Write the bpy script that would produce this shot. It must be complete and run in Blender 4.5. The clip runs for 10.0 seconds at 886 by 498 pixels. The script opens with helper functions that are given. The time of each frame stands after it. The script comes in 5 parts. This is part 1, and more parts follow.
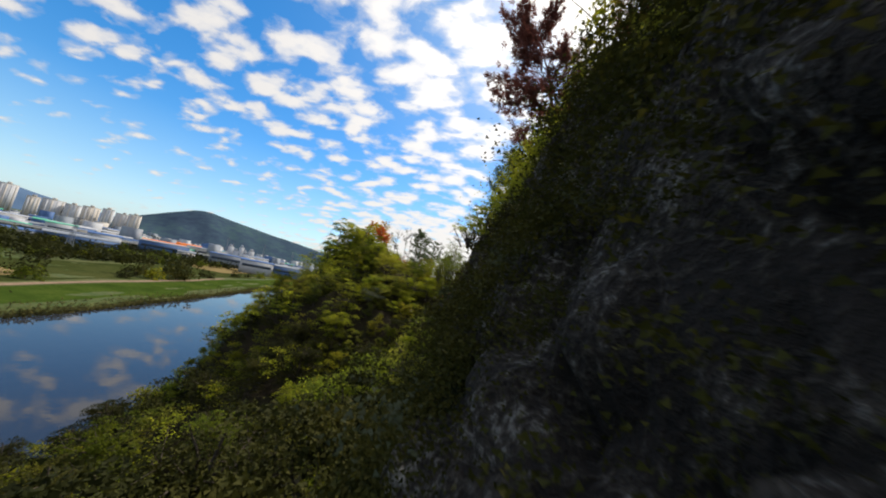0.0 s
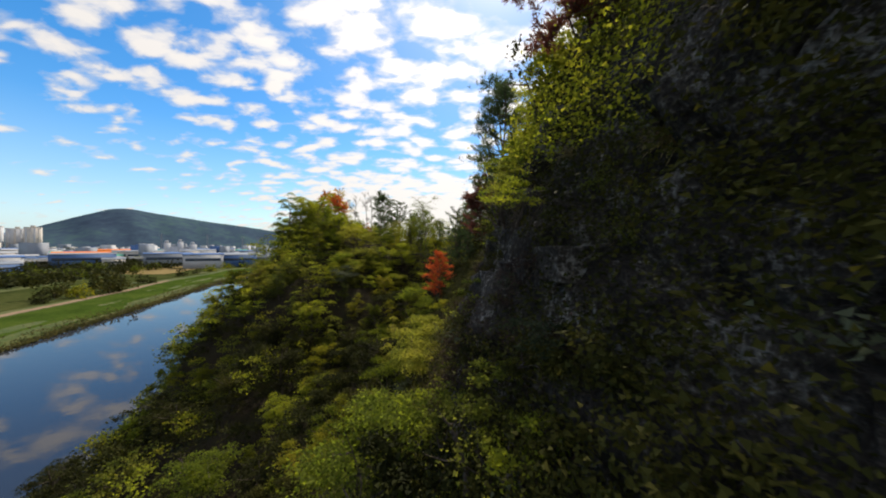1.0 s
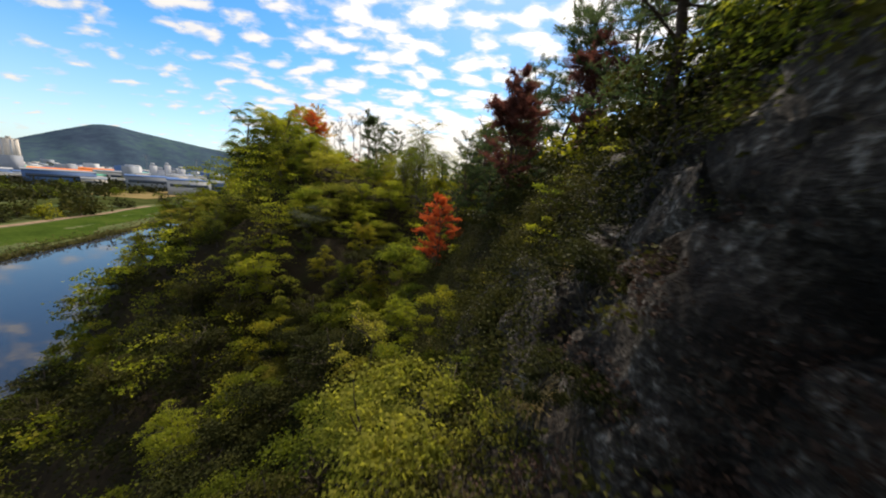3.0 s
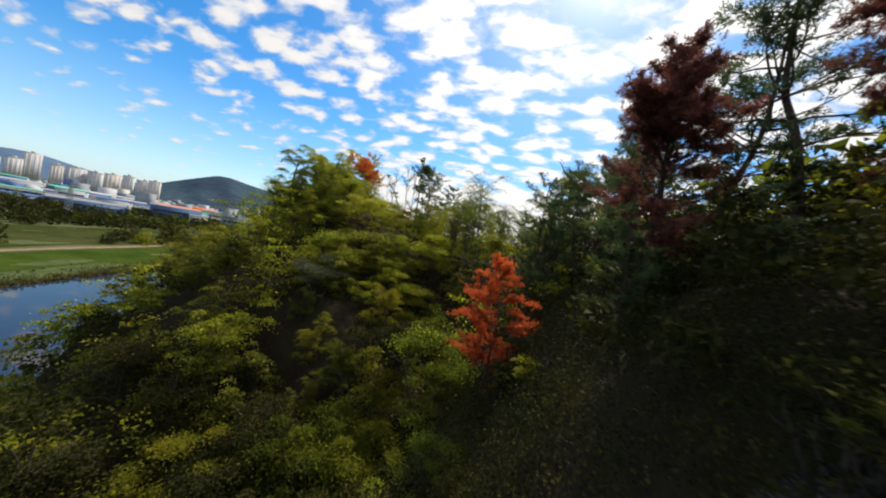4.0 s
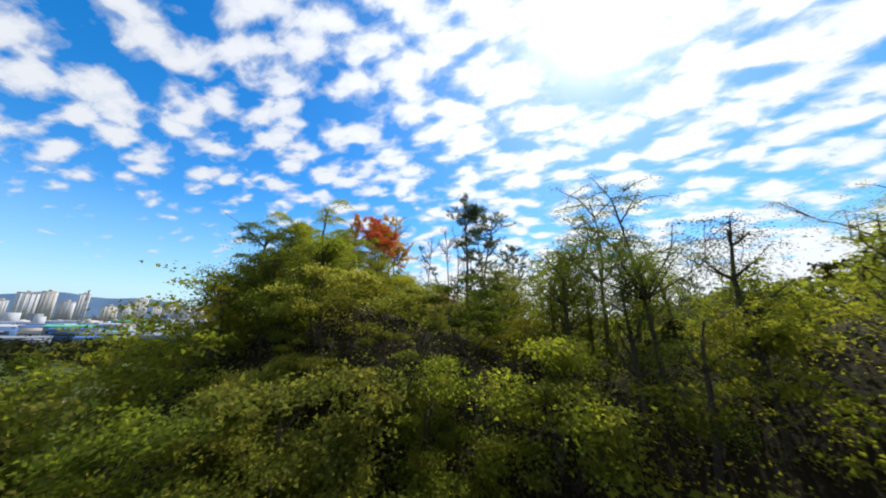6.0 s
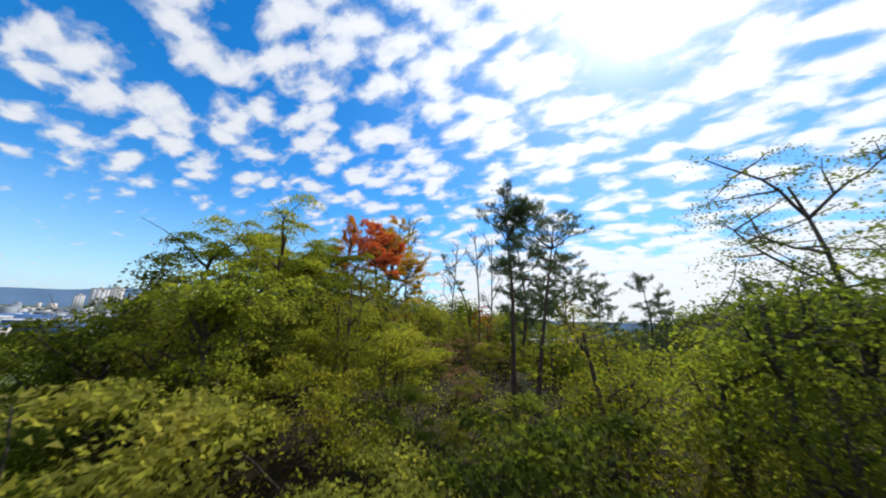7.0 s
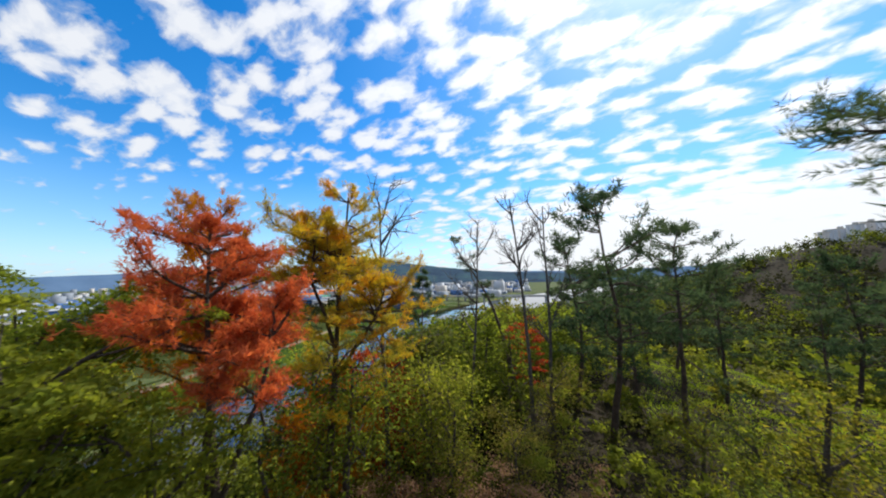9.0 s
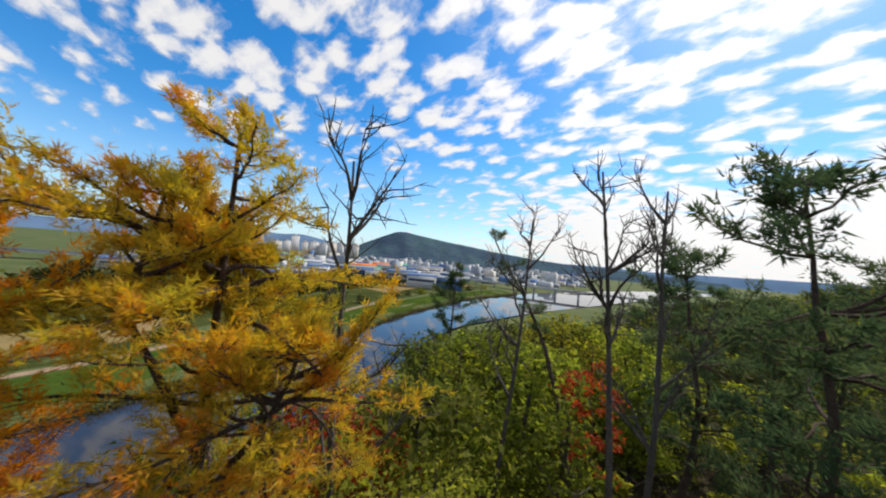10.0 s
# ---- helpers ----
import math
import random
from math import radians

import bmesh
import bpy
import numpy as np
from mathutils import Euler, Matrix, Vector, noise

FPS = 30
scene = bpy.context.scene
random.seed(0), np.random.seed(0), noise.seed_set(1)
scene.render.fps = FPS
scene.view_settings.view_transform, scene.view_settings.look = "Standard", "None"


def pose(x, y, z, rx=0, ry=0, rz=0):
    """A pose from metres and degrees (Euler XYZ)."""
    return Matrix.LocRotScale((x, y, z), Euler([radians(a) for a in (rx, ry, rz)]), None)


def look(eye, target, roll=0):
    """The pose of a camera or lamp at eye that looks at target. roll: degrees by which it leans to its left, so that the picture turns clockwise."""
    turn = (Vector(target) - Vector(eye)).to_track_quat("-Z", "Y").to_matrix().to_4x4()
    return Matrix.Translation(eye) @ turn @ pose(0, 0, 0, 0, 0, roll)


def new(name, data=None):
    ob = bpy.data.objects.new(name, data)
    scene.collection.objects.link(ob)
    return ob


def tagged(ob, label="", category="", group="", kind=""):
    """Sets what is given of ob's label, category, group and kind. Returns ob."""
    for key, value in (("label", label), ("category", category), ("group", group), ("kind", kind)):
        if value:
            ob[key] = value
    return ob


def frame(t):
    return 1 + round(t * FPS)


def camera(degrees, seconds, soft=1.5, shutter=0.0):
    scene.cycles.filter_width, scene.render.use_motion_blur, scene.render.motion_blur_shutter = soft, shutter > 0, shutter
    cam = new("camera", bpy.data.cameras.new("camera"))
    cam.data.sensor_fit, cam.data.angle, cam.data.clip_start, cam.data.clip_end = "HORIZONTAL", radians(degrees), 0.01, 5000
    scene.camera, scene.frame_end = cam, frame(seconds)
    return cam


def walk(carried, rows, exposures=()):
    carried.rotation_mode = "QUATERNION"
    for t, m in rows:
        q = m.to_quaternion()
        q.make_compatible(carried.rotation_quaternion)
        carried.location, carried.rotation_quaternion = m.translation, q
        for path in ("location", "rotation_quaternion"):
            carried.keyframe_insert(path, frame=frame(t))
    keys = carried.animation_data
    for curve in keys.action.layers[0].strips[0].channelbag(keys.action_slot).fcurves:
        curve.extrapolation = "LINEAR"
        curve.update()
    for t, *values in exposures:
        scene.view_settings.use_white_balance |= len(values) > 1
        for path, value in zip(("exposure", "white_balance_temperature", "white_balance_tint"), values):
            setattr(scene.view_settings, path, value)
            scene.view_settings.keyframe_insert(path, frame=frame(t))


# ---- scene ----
cam = camera(112.56, 10.0, soft=1.95, shutter=0.12)
PATH = [  # seconds, place in metres, turn in degrees
    (0, 0.74, -0.06, 26.39, 97.81, -11.09, 6.04),
    (0.5, -0.28, 1.58, 27.06, 94.35, -6.27, 3.84),
    (1, -1.13, 3.33, 27.48, 89.46, -0.55, -0.48),
    (1.5, -1.52, 5.32, 27.73, 83.00, 0.70, -3.23),
    (2, -1.65, 7.53, 27.72, 78.74, -1.15, -3.45),
    (2.2, -1.69, 8.48, 27.62, 78.13, -2.54, -2.95),
    (3.3, -1.24, 16.62, 27.18, 79.64, -6.02, 1.43),
    (3.5, -1.35, 18.42, 27.10, 82.17, -7.26, 3.52),
    (4, -1.81, 23.22, 26.91, 89.57, -10.28, 9.70),
    (4.5, -2.62, 28.02, 26.47, 94.11, -10.46, 13.50),
    (5, -4.01, 32.77, 26.56, 99.03, -9.04, 15.53),
    (5.5, -5.61, 37.12, 27.30, 102.76, -4.43, 17.47),
    (5.7, -6.27, 38.74, 27.63, 103.65, -2.32, 18.12),
    (6.8, -9.50, 47.80, 30.88, 104.46, -2.95, 24.28),
    (7, -10.10, 49.18, 31.66, 103.58, -2.66, 25.52),
    (7.5, -11.41, 52.32, 33.21, 100.39, -2.22, 27.33),
    (8, -12.79, 55.17, 34.58, 96.72, -0.61, 27.82),
    (8.5, -14.02, 57.98, 35.47, 95.82, 0.99, 28.39),
    (9, -15.44, 61.09, 36.28, 95.62, 1.27, 29.64),
    (9.5, -16.78, 64.17, 36.99, 95.03, 0.55, 32.67),
    (10, -17.96, 67.18, 37.60, 91.82, -5.03, 39.32),
]
walk(cam, [(t, pose(*p)) for t, *p in PATH], exposures=[(0, -0.07, 7000, 11), (1, 0.0, 7200, 12), (1.5, 0.12, 7400, 13), (2, 0.14, 7500, 13), (3.5, 0.08, 7250, 12), (4.5, 0, 6750, 10), (5.5, 0.05, 6350, 10), (7, -0.02, 6200, 10), (8, 0.1, 6350, 10), (9, 0.06, 6300, 10), (9.5, 0.04, 6300, 10), (10, 0.02, 6750, 11)])

# ---------------- light ----------------
SUN_AZ, SUN_EL = 11.5, 48.5          # degrees; azimuth from +y towards +x
sun_way = Vector((math.sin(radians(SUN_AZ)) * math.cos(radians(SUN_EL)),
                  math.cos(radians(SUN_AZ)) * math.cos(radians(SUN_EL)),
                  math.sin(radians(SUN_EL))))


def node(tree, kind, ins=None, **props):
    n = tree.nodes.new(kind)
    for key, value in props.items():
        setattr(n, key, value)
    for key, value in (ins or {}).items():
        if isinstance(value, bpy.types.NodeSocket):
            tree.links.new(value, n.inputs[key])
        else:
            n.inputs[key].default_value = value
    return n


def ramp(tree, fac, stops, mode="LINEAR"):
    n = tree.nodes.new("ShaderNodeValToRGB")
    n.color_ramp.interpolation = mode
    while len(n.color_ramp.elements) < len(stops):
        n.color_ramp.elements.new(0.5)
    for e, (at, col) in zip(n.color_ramp.elements, stops):
        e.position = at
        e.color = (*col, 1) if len(col) == 3 else col
    tree.links.new(fac, n.inputs[0])
    return n.outputs[0]


def calc(tree, op, a, b=None, c=None):
    n = tree.nodes.new("ShaderNodeMath")
    n.operation = op
    for k, v in enumerate((a, b, c)):
        if v is None:
            continue
        if isinstance(v, bpy.types.NodeSocket):
            tree.links.new(v, n.inputs[k])
        else:
            n.inputs[k].default_value = v
    return n.outputs[0]


def mix_col(tree, fac, a, b):
    n = tree.nodes.new("ShaderNodeMix")
    n.data_type = "RGBA"
    for k, v in ((0, fac), (6, a), (7, b)):
        if isinstance(v, bpy.types.NodeSocket):
            tree.links.new(v, n.inputs[k])
        else:
            n.inputs[k].default_value = v if k == 0 else (*v, 1)
    return n.outputs[2]


def make_world():
    """A clear autumn sky with a sheet of small broken clouds."""
    world = bpy.data.worlds.new("sky")
    scene.world = world
    world.use_nodes = True
    t = world.node_tree
    t.nodes.clear()
    sky = node(t, "ShaderNodeTexSky", sky_type="NISHITA", sun_disc=False, sun_elevation=radians(SUN_EL),
               sun_rotation=radians(SUN_AZ), altitude=100, air_density=1.0, dust_density=0.3, ozone_density=3.0)
    clear = node(t, "ShaderNodeHueSaturation", {"Color": sky.outputs[0], "Saturation": 1.4, "Value": 1.9}).outputs[0]
    way = node(t, "ShaderNodeTexCoord").outputs["Generated"]
    xyz = node(t, "ShaderNodeSeparateXYZ", {0: way}).outputs
    up = calc(t, "MAXIMUM", xyz[2], 0.0)
    low = calc(t, "ADD", up, 0.24)
    fx, fy = calc(t, "DIVIDE", xyz[0], low), calc(t, "DIVIDE", xyz[1], low)
    flat = node(t, "ShaderNodeCombineXYZ", {0: fx, 1: fy, 2: 3.7}).outputs[0]
    turned = node(t, "ShaderNodeMapping", {"Vector": flat, "Rotation": (0, 0, radians(-108)), "Scale": (0.85, 1.35, 1.0)}).outputs[0]
    ruffle = node(t, "ShaderNodeTexNoise", {"Vector": turned, "Scale": 3.0, "Detail": 3.0, "Roughness": 0.6}).outputs["Color"]
    bent = node(t, "ShaderNodeVectorMath", {0: ruffle, 1: (0.26, 0.26, 0.0), 2: turned}, operation="MULTIPLY_ADD").outputs[0]
    cells = node(t, "ShaderNodeTexVoronoi", {"Vector": bent, "Scale": 6.6, "Randomness": 1.0, "Smoothness": 0.35}, voronoi_dimensions="2D", feature="SMOOTH_F1").outputs["Distance"]
    wisps = node(t, "ShaderNodeTexNoise", {"Vector": turned, "Scale": 10.0, "Detail": 6.0, "Roughness": 0.55, "Distortion": 0.25}).outputs[0]
    puffs = calc(t, "MULTIPLY_ADD", cells, -0.5, calc(t, "MULTIPLY_ADD", wisps, 0.78, 0.3))
    sheet = node(t, "ShaderNodeTexNoise", {"Vector": turned, "Scale": 0.9, "Detail": 2.0, "Roughness": 0.5}).outputs[0]
    level = node(t, "ShaderNodeVectorMath", {0: way, 1: tuple(sun_way)}, operation="DOT_PRODUCT").outputs["Value"]
    facing = calc(t, "MAXIMUM", level, 0.0)
    # the sheet thins out towards the west, thickens to a bank low in the north
    west = ramp(t, calc(t, "MULTIPLY_ADD", fx, 0.25, 1.0), [(0.45, (1, 1, 1)), (0.86, (0, 0, 0))])
    bank = calc(t, "MULTIPLY", ramp(t, xyz[2], [(0.0, (0.3, 0.3, 0.3)), (0.06, (1, 1, 1)), (0.13, (0.75, 0.75, 0.75)), (0.24, (0, 0, 0))]),
                ramp(t, calc(t, "MULTIPLY_ADD", xyz[0], 0.5, 0.5), [(0.2, (0, 0, 0)), (0.38, (1, 1, 1)), (0.75, (1, 1, 1)), (0.9, (0.3, 0.3, 0.3))]))
    cover = calc(t, "ADD", calc(t, "MULTIPLY_ADD", sheet, 0.40, calc(t, "ADD", puffs, -0.097)), calc(t, "MULTIPLY", calc(t, "POWER", facing, 14.0), 0.03))
    cover = calc(t, "ADD", calc(t, "MULTIPLY_ADD", west, -0.155, cover), calc(t, "MULTIPLY", bank, 0.36))
    clear_low = calc(t, "MULTIPLY", ramp(t, up, [(0.1, (1, 1, 1)), (0.3, (0, 0, 0))]), ramp(t, calc(t, "MULTIPLY_ADD", xyz[0], 0.5, 0.5), [(0.17, (1, 1, 1)), (0.36, (0, 0, 0))]))
    cover = calc(t, "MULTIPLY_ADD", clear_low, -0.13, cover)
    fac = ramp(t, cover, [(0.46, (0, 0, 0)), (0.55, (0.36, 0.36, 0.36)), (0.63, (0.85, 0.85, 0.85)), (0.72, (1, 1, 1))])
    # pale air low over the horizon, bright air round the sun
    veil = ramp(t, up, [(0.0, (1, 1, 1)), (0.1, (0.5, 0.5, 0.5)), (0.3, (0, 0, 0))])
    blue = mix_col(t, calc(t, "MULTIPLY", veil, 0.8), clear, (4.4, 6.9, 9.3))
    blue = mix_col(t, calc(t, "MULTIPLY", calc(t, "POWER", facing, 9.0), 0.3), blue, (4.5, 8.2, 10.5))
    blue = mix_col(t, calc(t, "MINIMUM", calc(t, "MULTIPLY", calc(t, "POWER", facing, 140.0), 1.1), 1.0), blue, (16.0, 16.0, 15.6))
    cloud_light = calc(t, "MULTIPLY_ADD", calc(t, "POWER", facing, 5.0), 4.6, calc(t, "MULTIPLY_ADD", fac, 2.0, 6.9))
    cloud = node(t, "ShaderNodeVectorMath", {0: (0.985, 0.99, 1.0), "Scale": cloud_light}, operation="SCALE").outputs[0]
    both = mix_col(t, calc(t, "MULTIPLY", fac, 0.95), blue, cloud)
    bg = node(t, "ShaderNodeBackground", {"Color": both, "Strength": 0.1})
    out = node(t, "ShaderNodeOutputWorld", {"Surface": bg.outputs[0]})
    return world


make_world()
lamp = bpy.data.lights.new("sun", "SUN")
lamp.energy, lamp.angle, lamp.color = 5.0, radians(0.6), (1.0, 0.95, 0.86)
sun = new("sun", lamp)
sun.matrix_world = look(sun_way * 300, (0, 0, 0))

# ---------------- materials ----------------


def surface(name, stops, scale=4.0, rough=0.85, bump=0.0, fine=30.0, spread=0.5, metallic=0.0, random_value=0.0):
    """Noise-coloured surface: stops of (position, colour), a fine second noise and a bump."""
    m = bpy.data.materials.new(name)
    m.use_nodes = True
    t = m.node_tree
    b = t.nodes["Principled BSDF"]
    at = node(t, "ShaderNodeTexCoord").outputs["Object"]
    big = node(t, "ShaderNodeTexNoise", {"Vector": at, "Scale": scale, "Detail": 4.0, "Roughness": 0.6}).outputs[0]
    small = node(t, "ShaderNodeTexNoise", {"Vector": at, "Scale": fine, "Detail": 5.0, "Roughness": 0.65}).outputs[0]
    f = calc(t, "ADD", calc(t, "MULTIPLY", big, 1.0 - spread * 0.5), calc(t, "MULTIPLY", small, spread * 0.5))
    if random_value:
        r = node(t, "ShaderNodeObjectInfo").outputs["Random"]
        f = calc(t, "MULTIPLY_ADD", calc(t, "SUBTRACT", r, 0.5), random_value, f)
    t.links.new(ramp(t, f, stops), b.inputs["Base Color"])
    b.inputs["Roughness"].default_value, b.inputs["Metallic"].default_value = rough, metallic
    b.inputs["Specular IOR Level"].default_value = 0.0 if rough >= 1.0 else 0.3
    if bump:
        bp = node(t, "ShaderNodeBump", {"Height": small, "Strength": bump, "Distance": 0.3})
        t.links.new(bp.outputs[0], b.inputs["Normal"])
    return m


def leaf_material(name, colours, glow=0.43, rough=0.65, vary=0.6):
    """Leaves: a colour of its own for each leaf and each plant, light shining through."""
    m = bpy.data.materials.new(name)
    m.use_nodes = True
    t = m.node_tree
    b = t.nodes["Principled BSDF"]
    leaf = node(t, "ShaderNodeNewGeometry").outputs["Random Per Island"]
    plant = node(t, "ShaderNodeObjectInfo").outputs["Random"]
    at = node(t, "ShaderNodeTexCoord").outputs["Object"]
    clump = node(t, "ShaderNodeTexNoise", {"Vector": at, "Scale": 1.6, "Detail": 2.0}).outputs[0]
    patch = node(t, "ShaderNodeTexNoise", {"Vector": at, "Scale": 0.28, "Detail": 2.0}).outputs[0]
    f = calc(t, "MULTIPLY_ADD", leaf, 0.2, calc(t, "MULTIPLY_ADD", plant, vary, calc(t, "MULTIPLY_ADD", clump, 0.9, calc(t, "MULTIPLY_ADD", patch, 0.8, -0.47 - vary * 0.5))))
    n = len(colours)
    col = ramp(t, f, [(i / max(1, n - 1), tuple(0.88 * q for q in c)) for i, c in enumerate(colours)])
    t.links.new(col, b.inputs["Base Color"])
    b.inputs["Roughness"].default_value = rough
    b.inputs["Specular IOR Level"].default_value = 0.03
    bright = node(t, "ShaderNodeHueSaturation", {"Color": col, "Value": 2.3, "Saturation": 1.08}).outputs[0]
    thin = node(t, "ShaderNodeBsdfTranslucent", {"Color": bright})
    both = node(t, "ShaderNodeMixShader", {0: glow, 1: b.outputs[0], 2: thin.outputs[0]})
    t.links.new(both.outputs[0], t.nodes["Material Output"].inputs["Surface"])
    return m


def water_material():
    m = bpy.data.materials.new("river_water")
    m.use_nodes = True
    t = m.node_tree
    b = t.nodes["Principled BSDF"]
    at = node(t, "ShaderNodeTexCoord").outputs["Object"]
    wave = node(t, "ShaderNodeTexNoise", {"Vector": at, "Scale": 0.35, "Detail": 3.0}).outputs[0]
    bp = node(t, "ShaderNodeBump", {"Height": wave, "Strength": 0.05, "Distance": 0.2})
    b.inputs["Base Color"].default_value = (0.022, 0.026, 0.037, 1)
    b.inputs["Roughness"].default_value = 0.025
    b.inputs["IOR"].default_value = 1.33
    b.inputs["Specular IOR Level"].default_value = 0.55
    t.links.new(bp.outputs[0], b.inputs["Normal"])
    return m


def ground_material():
    """Forest floor on the hill, grass and field on the plain, by the height and a coarse noise."""
    m = bpy.data.materials.new("ground")
    m.use_nodes = True
    t = m.node_tree
    b = t.nodes["Principled BSDF"]
    at = node(t, "ShaderNodeTexCoord").outputs["Object"]
    z = node(t, "ShaderNodeSeparateXYZ", {0: at}).outputs[2]
    big = node(t, "ShaderNodeTexNoise", {"Vector": at, "Scale": 0.03, "Detail": 5.0, "Roughness": 0.6}).outputs[0]
    mid = node(t, "ShaderNodeTexNoise", {"Vector": at, "Scale": 0.5, "Detail": 5.0, "Roughness": 0.65}).outputs[0]
    small = node(t, "ShaderNodeTexNoise", {"Vector": at, "Scale": 9.0, "Detail": 5.0, "Roughness": 0.7}).outputs[0]
    f = calc(t, "MULTIPLY_ADD", big, 0.5, calc(t, "MULTIPLY_ADD", mid, 0.3, calc(t, "MULTIPLY", small, 0.2)))
    plain = ramp(t, f, [(0.3, (0.03, 0.05, 0.016)), (0.45, (0.05, 0.075, 0.022)), (0.55, (0.085, 0.095, 0.034)), (0.7, (0.15, 0.13, 0.065))])
    # floor tones are lowered to include the shade between shrubs
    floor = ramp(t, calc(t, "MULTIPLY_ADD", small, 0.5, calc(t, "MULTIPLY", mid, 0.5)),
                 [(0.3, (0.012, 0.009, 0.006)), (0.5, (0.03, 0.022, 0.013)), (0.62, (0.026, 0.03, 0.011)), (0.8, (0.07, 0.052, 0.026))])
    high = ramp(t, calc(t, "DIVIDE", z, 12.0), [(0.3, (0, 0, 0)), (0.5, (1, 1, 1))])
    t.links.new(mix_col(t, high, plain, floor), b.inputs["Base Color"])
    b.inputs["Roughness"].default_value = 0.95
    b.inputs["Specular IOR Level"].default_value = 0.1
    bp = node(t, "ShaderNodeBump", {"Height": small, "Strength": 0.6, "Distance": 0.15})
    t.links.new(bp.outputs[0], b.inputs["Normal"])
    return m


GROUND = ground_material()
WATER = water_material()
# dark stops hold the shade of the sunless face; pale ones are weathering
ROCK = surface("shaded_cliff_rock", [(0.34, (0.012, 0.009, 0.007)), (0.47, (0.028, 0.021, 0.016)), (0.55, (0.085, 0.071, 0.058)), (0.64, (0.36, 0.335, 0.3))],
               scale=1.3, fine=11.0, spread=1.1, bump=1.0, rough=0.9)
BARK = surface("bark", [(0.3, (0.05, 0.038, 0.03)), (0.55, (0.12, 0.095, 0.075)), (0.75, (0.2, 0.17, 0.14))], scale=3.0, fine=25.0, bump=0.8, rough=0.95, spread=1.0)
PINE_BARK = surface("pine_bark", [(0.3, (0.045, 0.032, 0.026)), (0.5, (0.11, 0.075, 0.055)), (0.75, (0.22, 0.15, 0.11))], scale=4.0, fine=22.0, bump=0.9, rough=0.95, spread=1.0)
DEAD_WOOD = surface("dead_wood", [(0.3, (0.05, 0.042, 0.036)), (0.55, (0.11, 0.095, 0.08)), (0.75, (0.22, 0.195, 0.17))], scale=3.0, fine=25.0, bump=0.6, rough=0.9, spread=1.0)
LEAF_GREEN = leaf_material("leaf_green", [(0.026, 0.036, 0.007), (0.061, 0.077, 0.013), (0.110, 0.125, 0.016), (0.177, 0.168, 0.023), (0.243, 0.193, 0.030)])
LEAF_OLIVE = leaf_material("leaf_olive", [(0.032, 0.042, 0.013), (0.069, 0.085, 0.018), (0.121, 0.130, 0.024), (0.189, 0.172, 0.033), (0.253, 0.187, 0.050)])
LEAF_GREY = leaf_material("leaf_grey_green", [(0.03, 0.04, 0.022), (0.06, 0.075, 0.04), (0.085, 0.095, 0.055), (0.12, 0.13, 0.08)], glow=0.2)
# dark green foliage, deepened so that it also carries shade
LEAF_DARK_SHADED = leaf_material("leaf_dark_green_shaded", [(0.013, 0.016, 0.006), (0.027, 0.030, 0.009), (0.049, 0.049, 0.012), (0.076, 0.069, 0.016)], glow=0.15)
NEEDLE_GREEN = leaf_material("needle_green", [(0.02, 0.038, 0.02), (0.042, 0.068, 0.03), (0.08, 0.105, 0.04), (0.14, 0.15, 0.055)], glow=0.33, vary=0.1)
NEEDLE_RED = leaf_material("needle_red_brown", [(0.17, 0.04, 0.024), (0.34, 0.082, 0.04), (0.48, 0.14, 0.06), (0.55, 0.22, 0.09)], glow=0.48, vary=0.1)
# red-brown needles, colour faded slightly to take in sun flare
NEEDLE_DULL = leaf_material("needle_dull_red", [(0.045, 0.022, 0.019), (0.115, 0.047, 0.038), (0.2, 0.078, 0.06), (0.26, 0.12, 0.085)], glow=0.3, vary=0.1)
NEEDLE_ORANGE = leaf_material("needle_orange", [(0.14, 0.045, 0.012), (0.34, 0.11, 0.015), (0.46, 0.2, 0.02), (0.5, 0.32, 0.03)], glow=0.4, vary=0.1)
NEEDLE_GOLD = leaf_material("needle_gold", [(0.13, 0.13, 0.025), (0.28, 0.25, 0.035), (0.42, 0.3, 0.04), (0.52, 0.21, 0.04), (0.44, 0.13, 0.04)], glow=0.45, vary=0.1)
LEAF_RED = leaf_material("leaf_red", [(0.1, 0.014, 0.011), (0.21, 0.033, 0.02), (0.32, 0.075, 0.03), (0.42, 0.15, 0.04)], glow=0.4)
# yellow-green foliage with sunlight added to its colour
LEAF_SUN_YELLOW = leaf_material("leaf_sun_yellow", [(0.060, 0.074, 0.016), (0.142, 0.152, 0.028), (0.225, 0.218, 0.040), (0.310, 0.262, 0.058)], glow=0.5)
DRY_LEAF = leaf_material("dry_leaf", [(0.1, 0.055, 0.032), (0.2, 0.115, 0.065), (0.3, 0.18, 0.1), (0.34, 0.24, 0.14)], glow=0.3)
DRY_BROWN = leaf_material("withered_brown", [(0.03, 0.02, 0.016), (0.07, 0.046, 0.036), (0.13, 0.085, 0.065), (0.22, 0.165, 0.13)], glow=0.15)
# green foliage brightened in colour as if in full sun
LEAF_SUN_GREEN = leaf_material("leaf_sun_green", [(0.066, 0.088, 0.018), (0.136, 0.162, 0.024), (0.218, 0.229, 0.030), (0.318, 0.288, 0.050)], glow=0.5)
REED = leaf_material("reed", [(0.025, 0.026, 0.012), (0.05, 0.05, 0.018), (0.09, 0.078, 0.032)])
MEADOW = leaf_material("meadow_grass", [(0.08, 0.12, 0.014), (0.15, 0.2, 0.022), (0.23, 0.26, 0.03), (0.32, 0.29, 0.055)], glow=0.5)
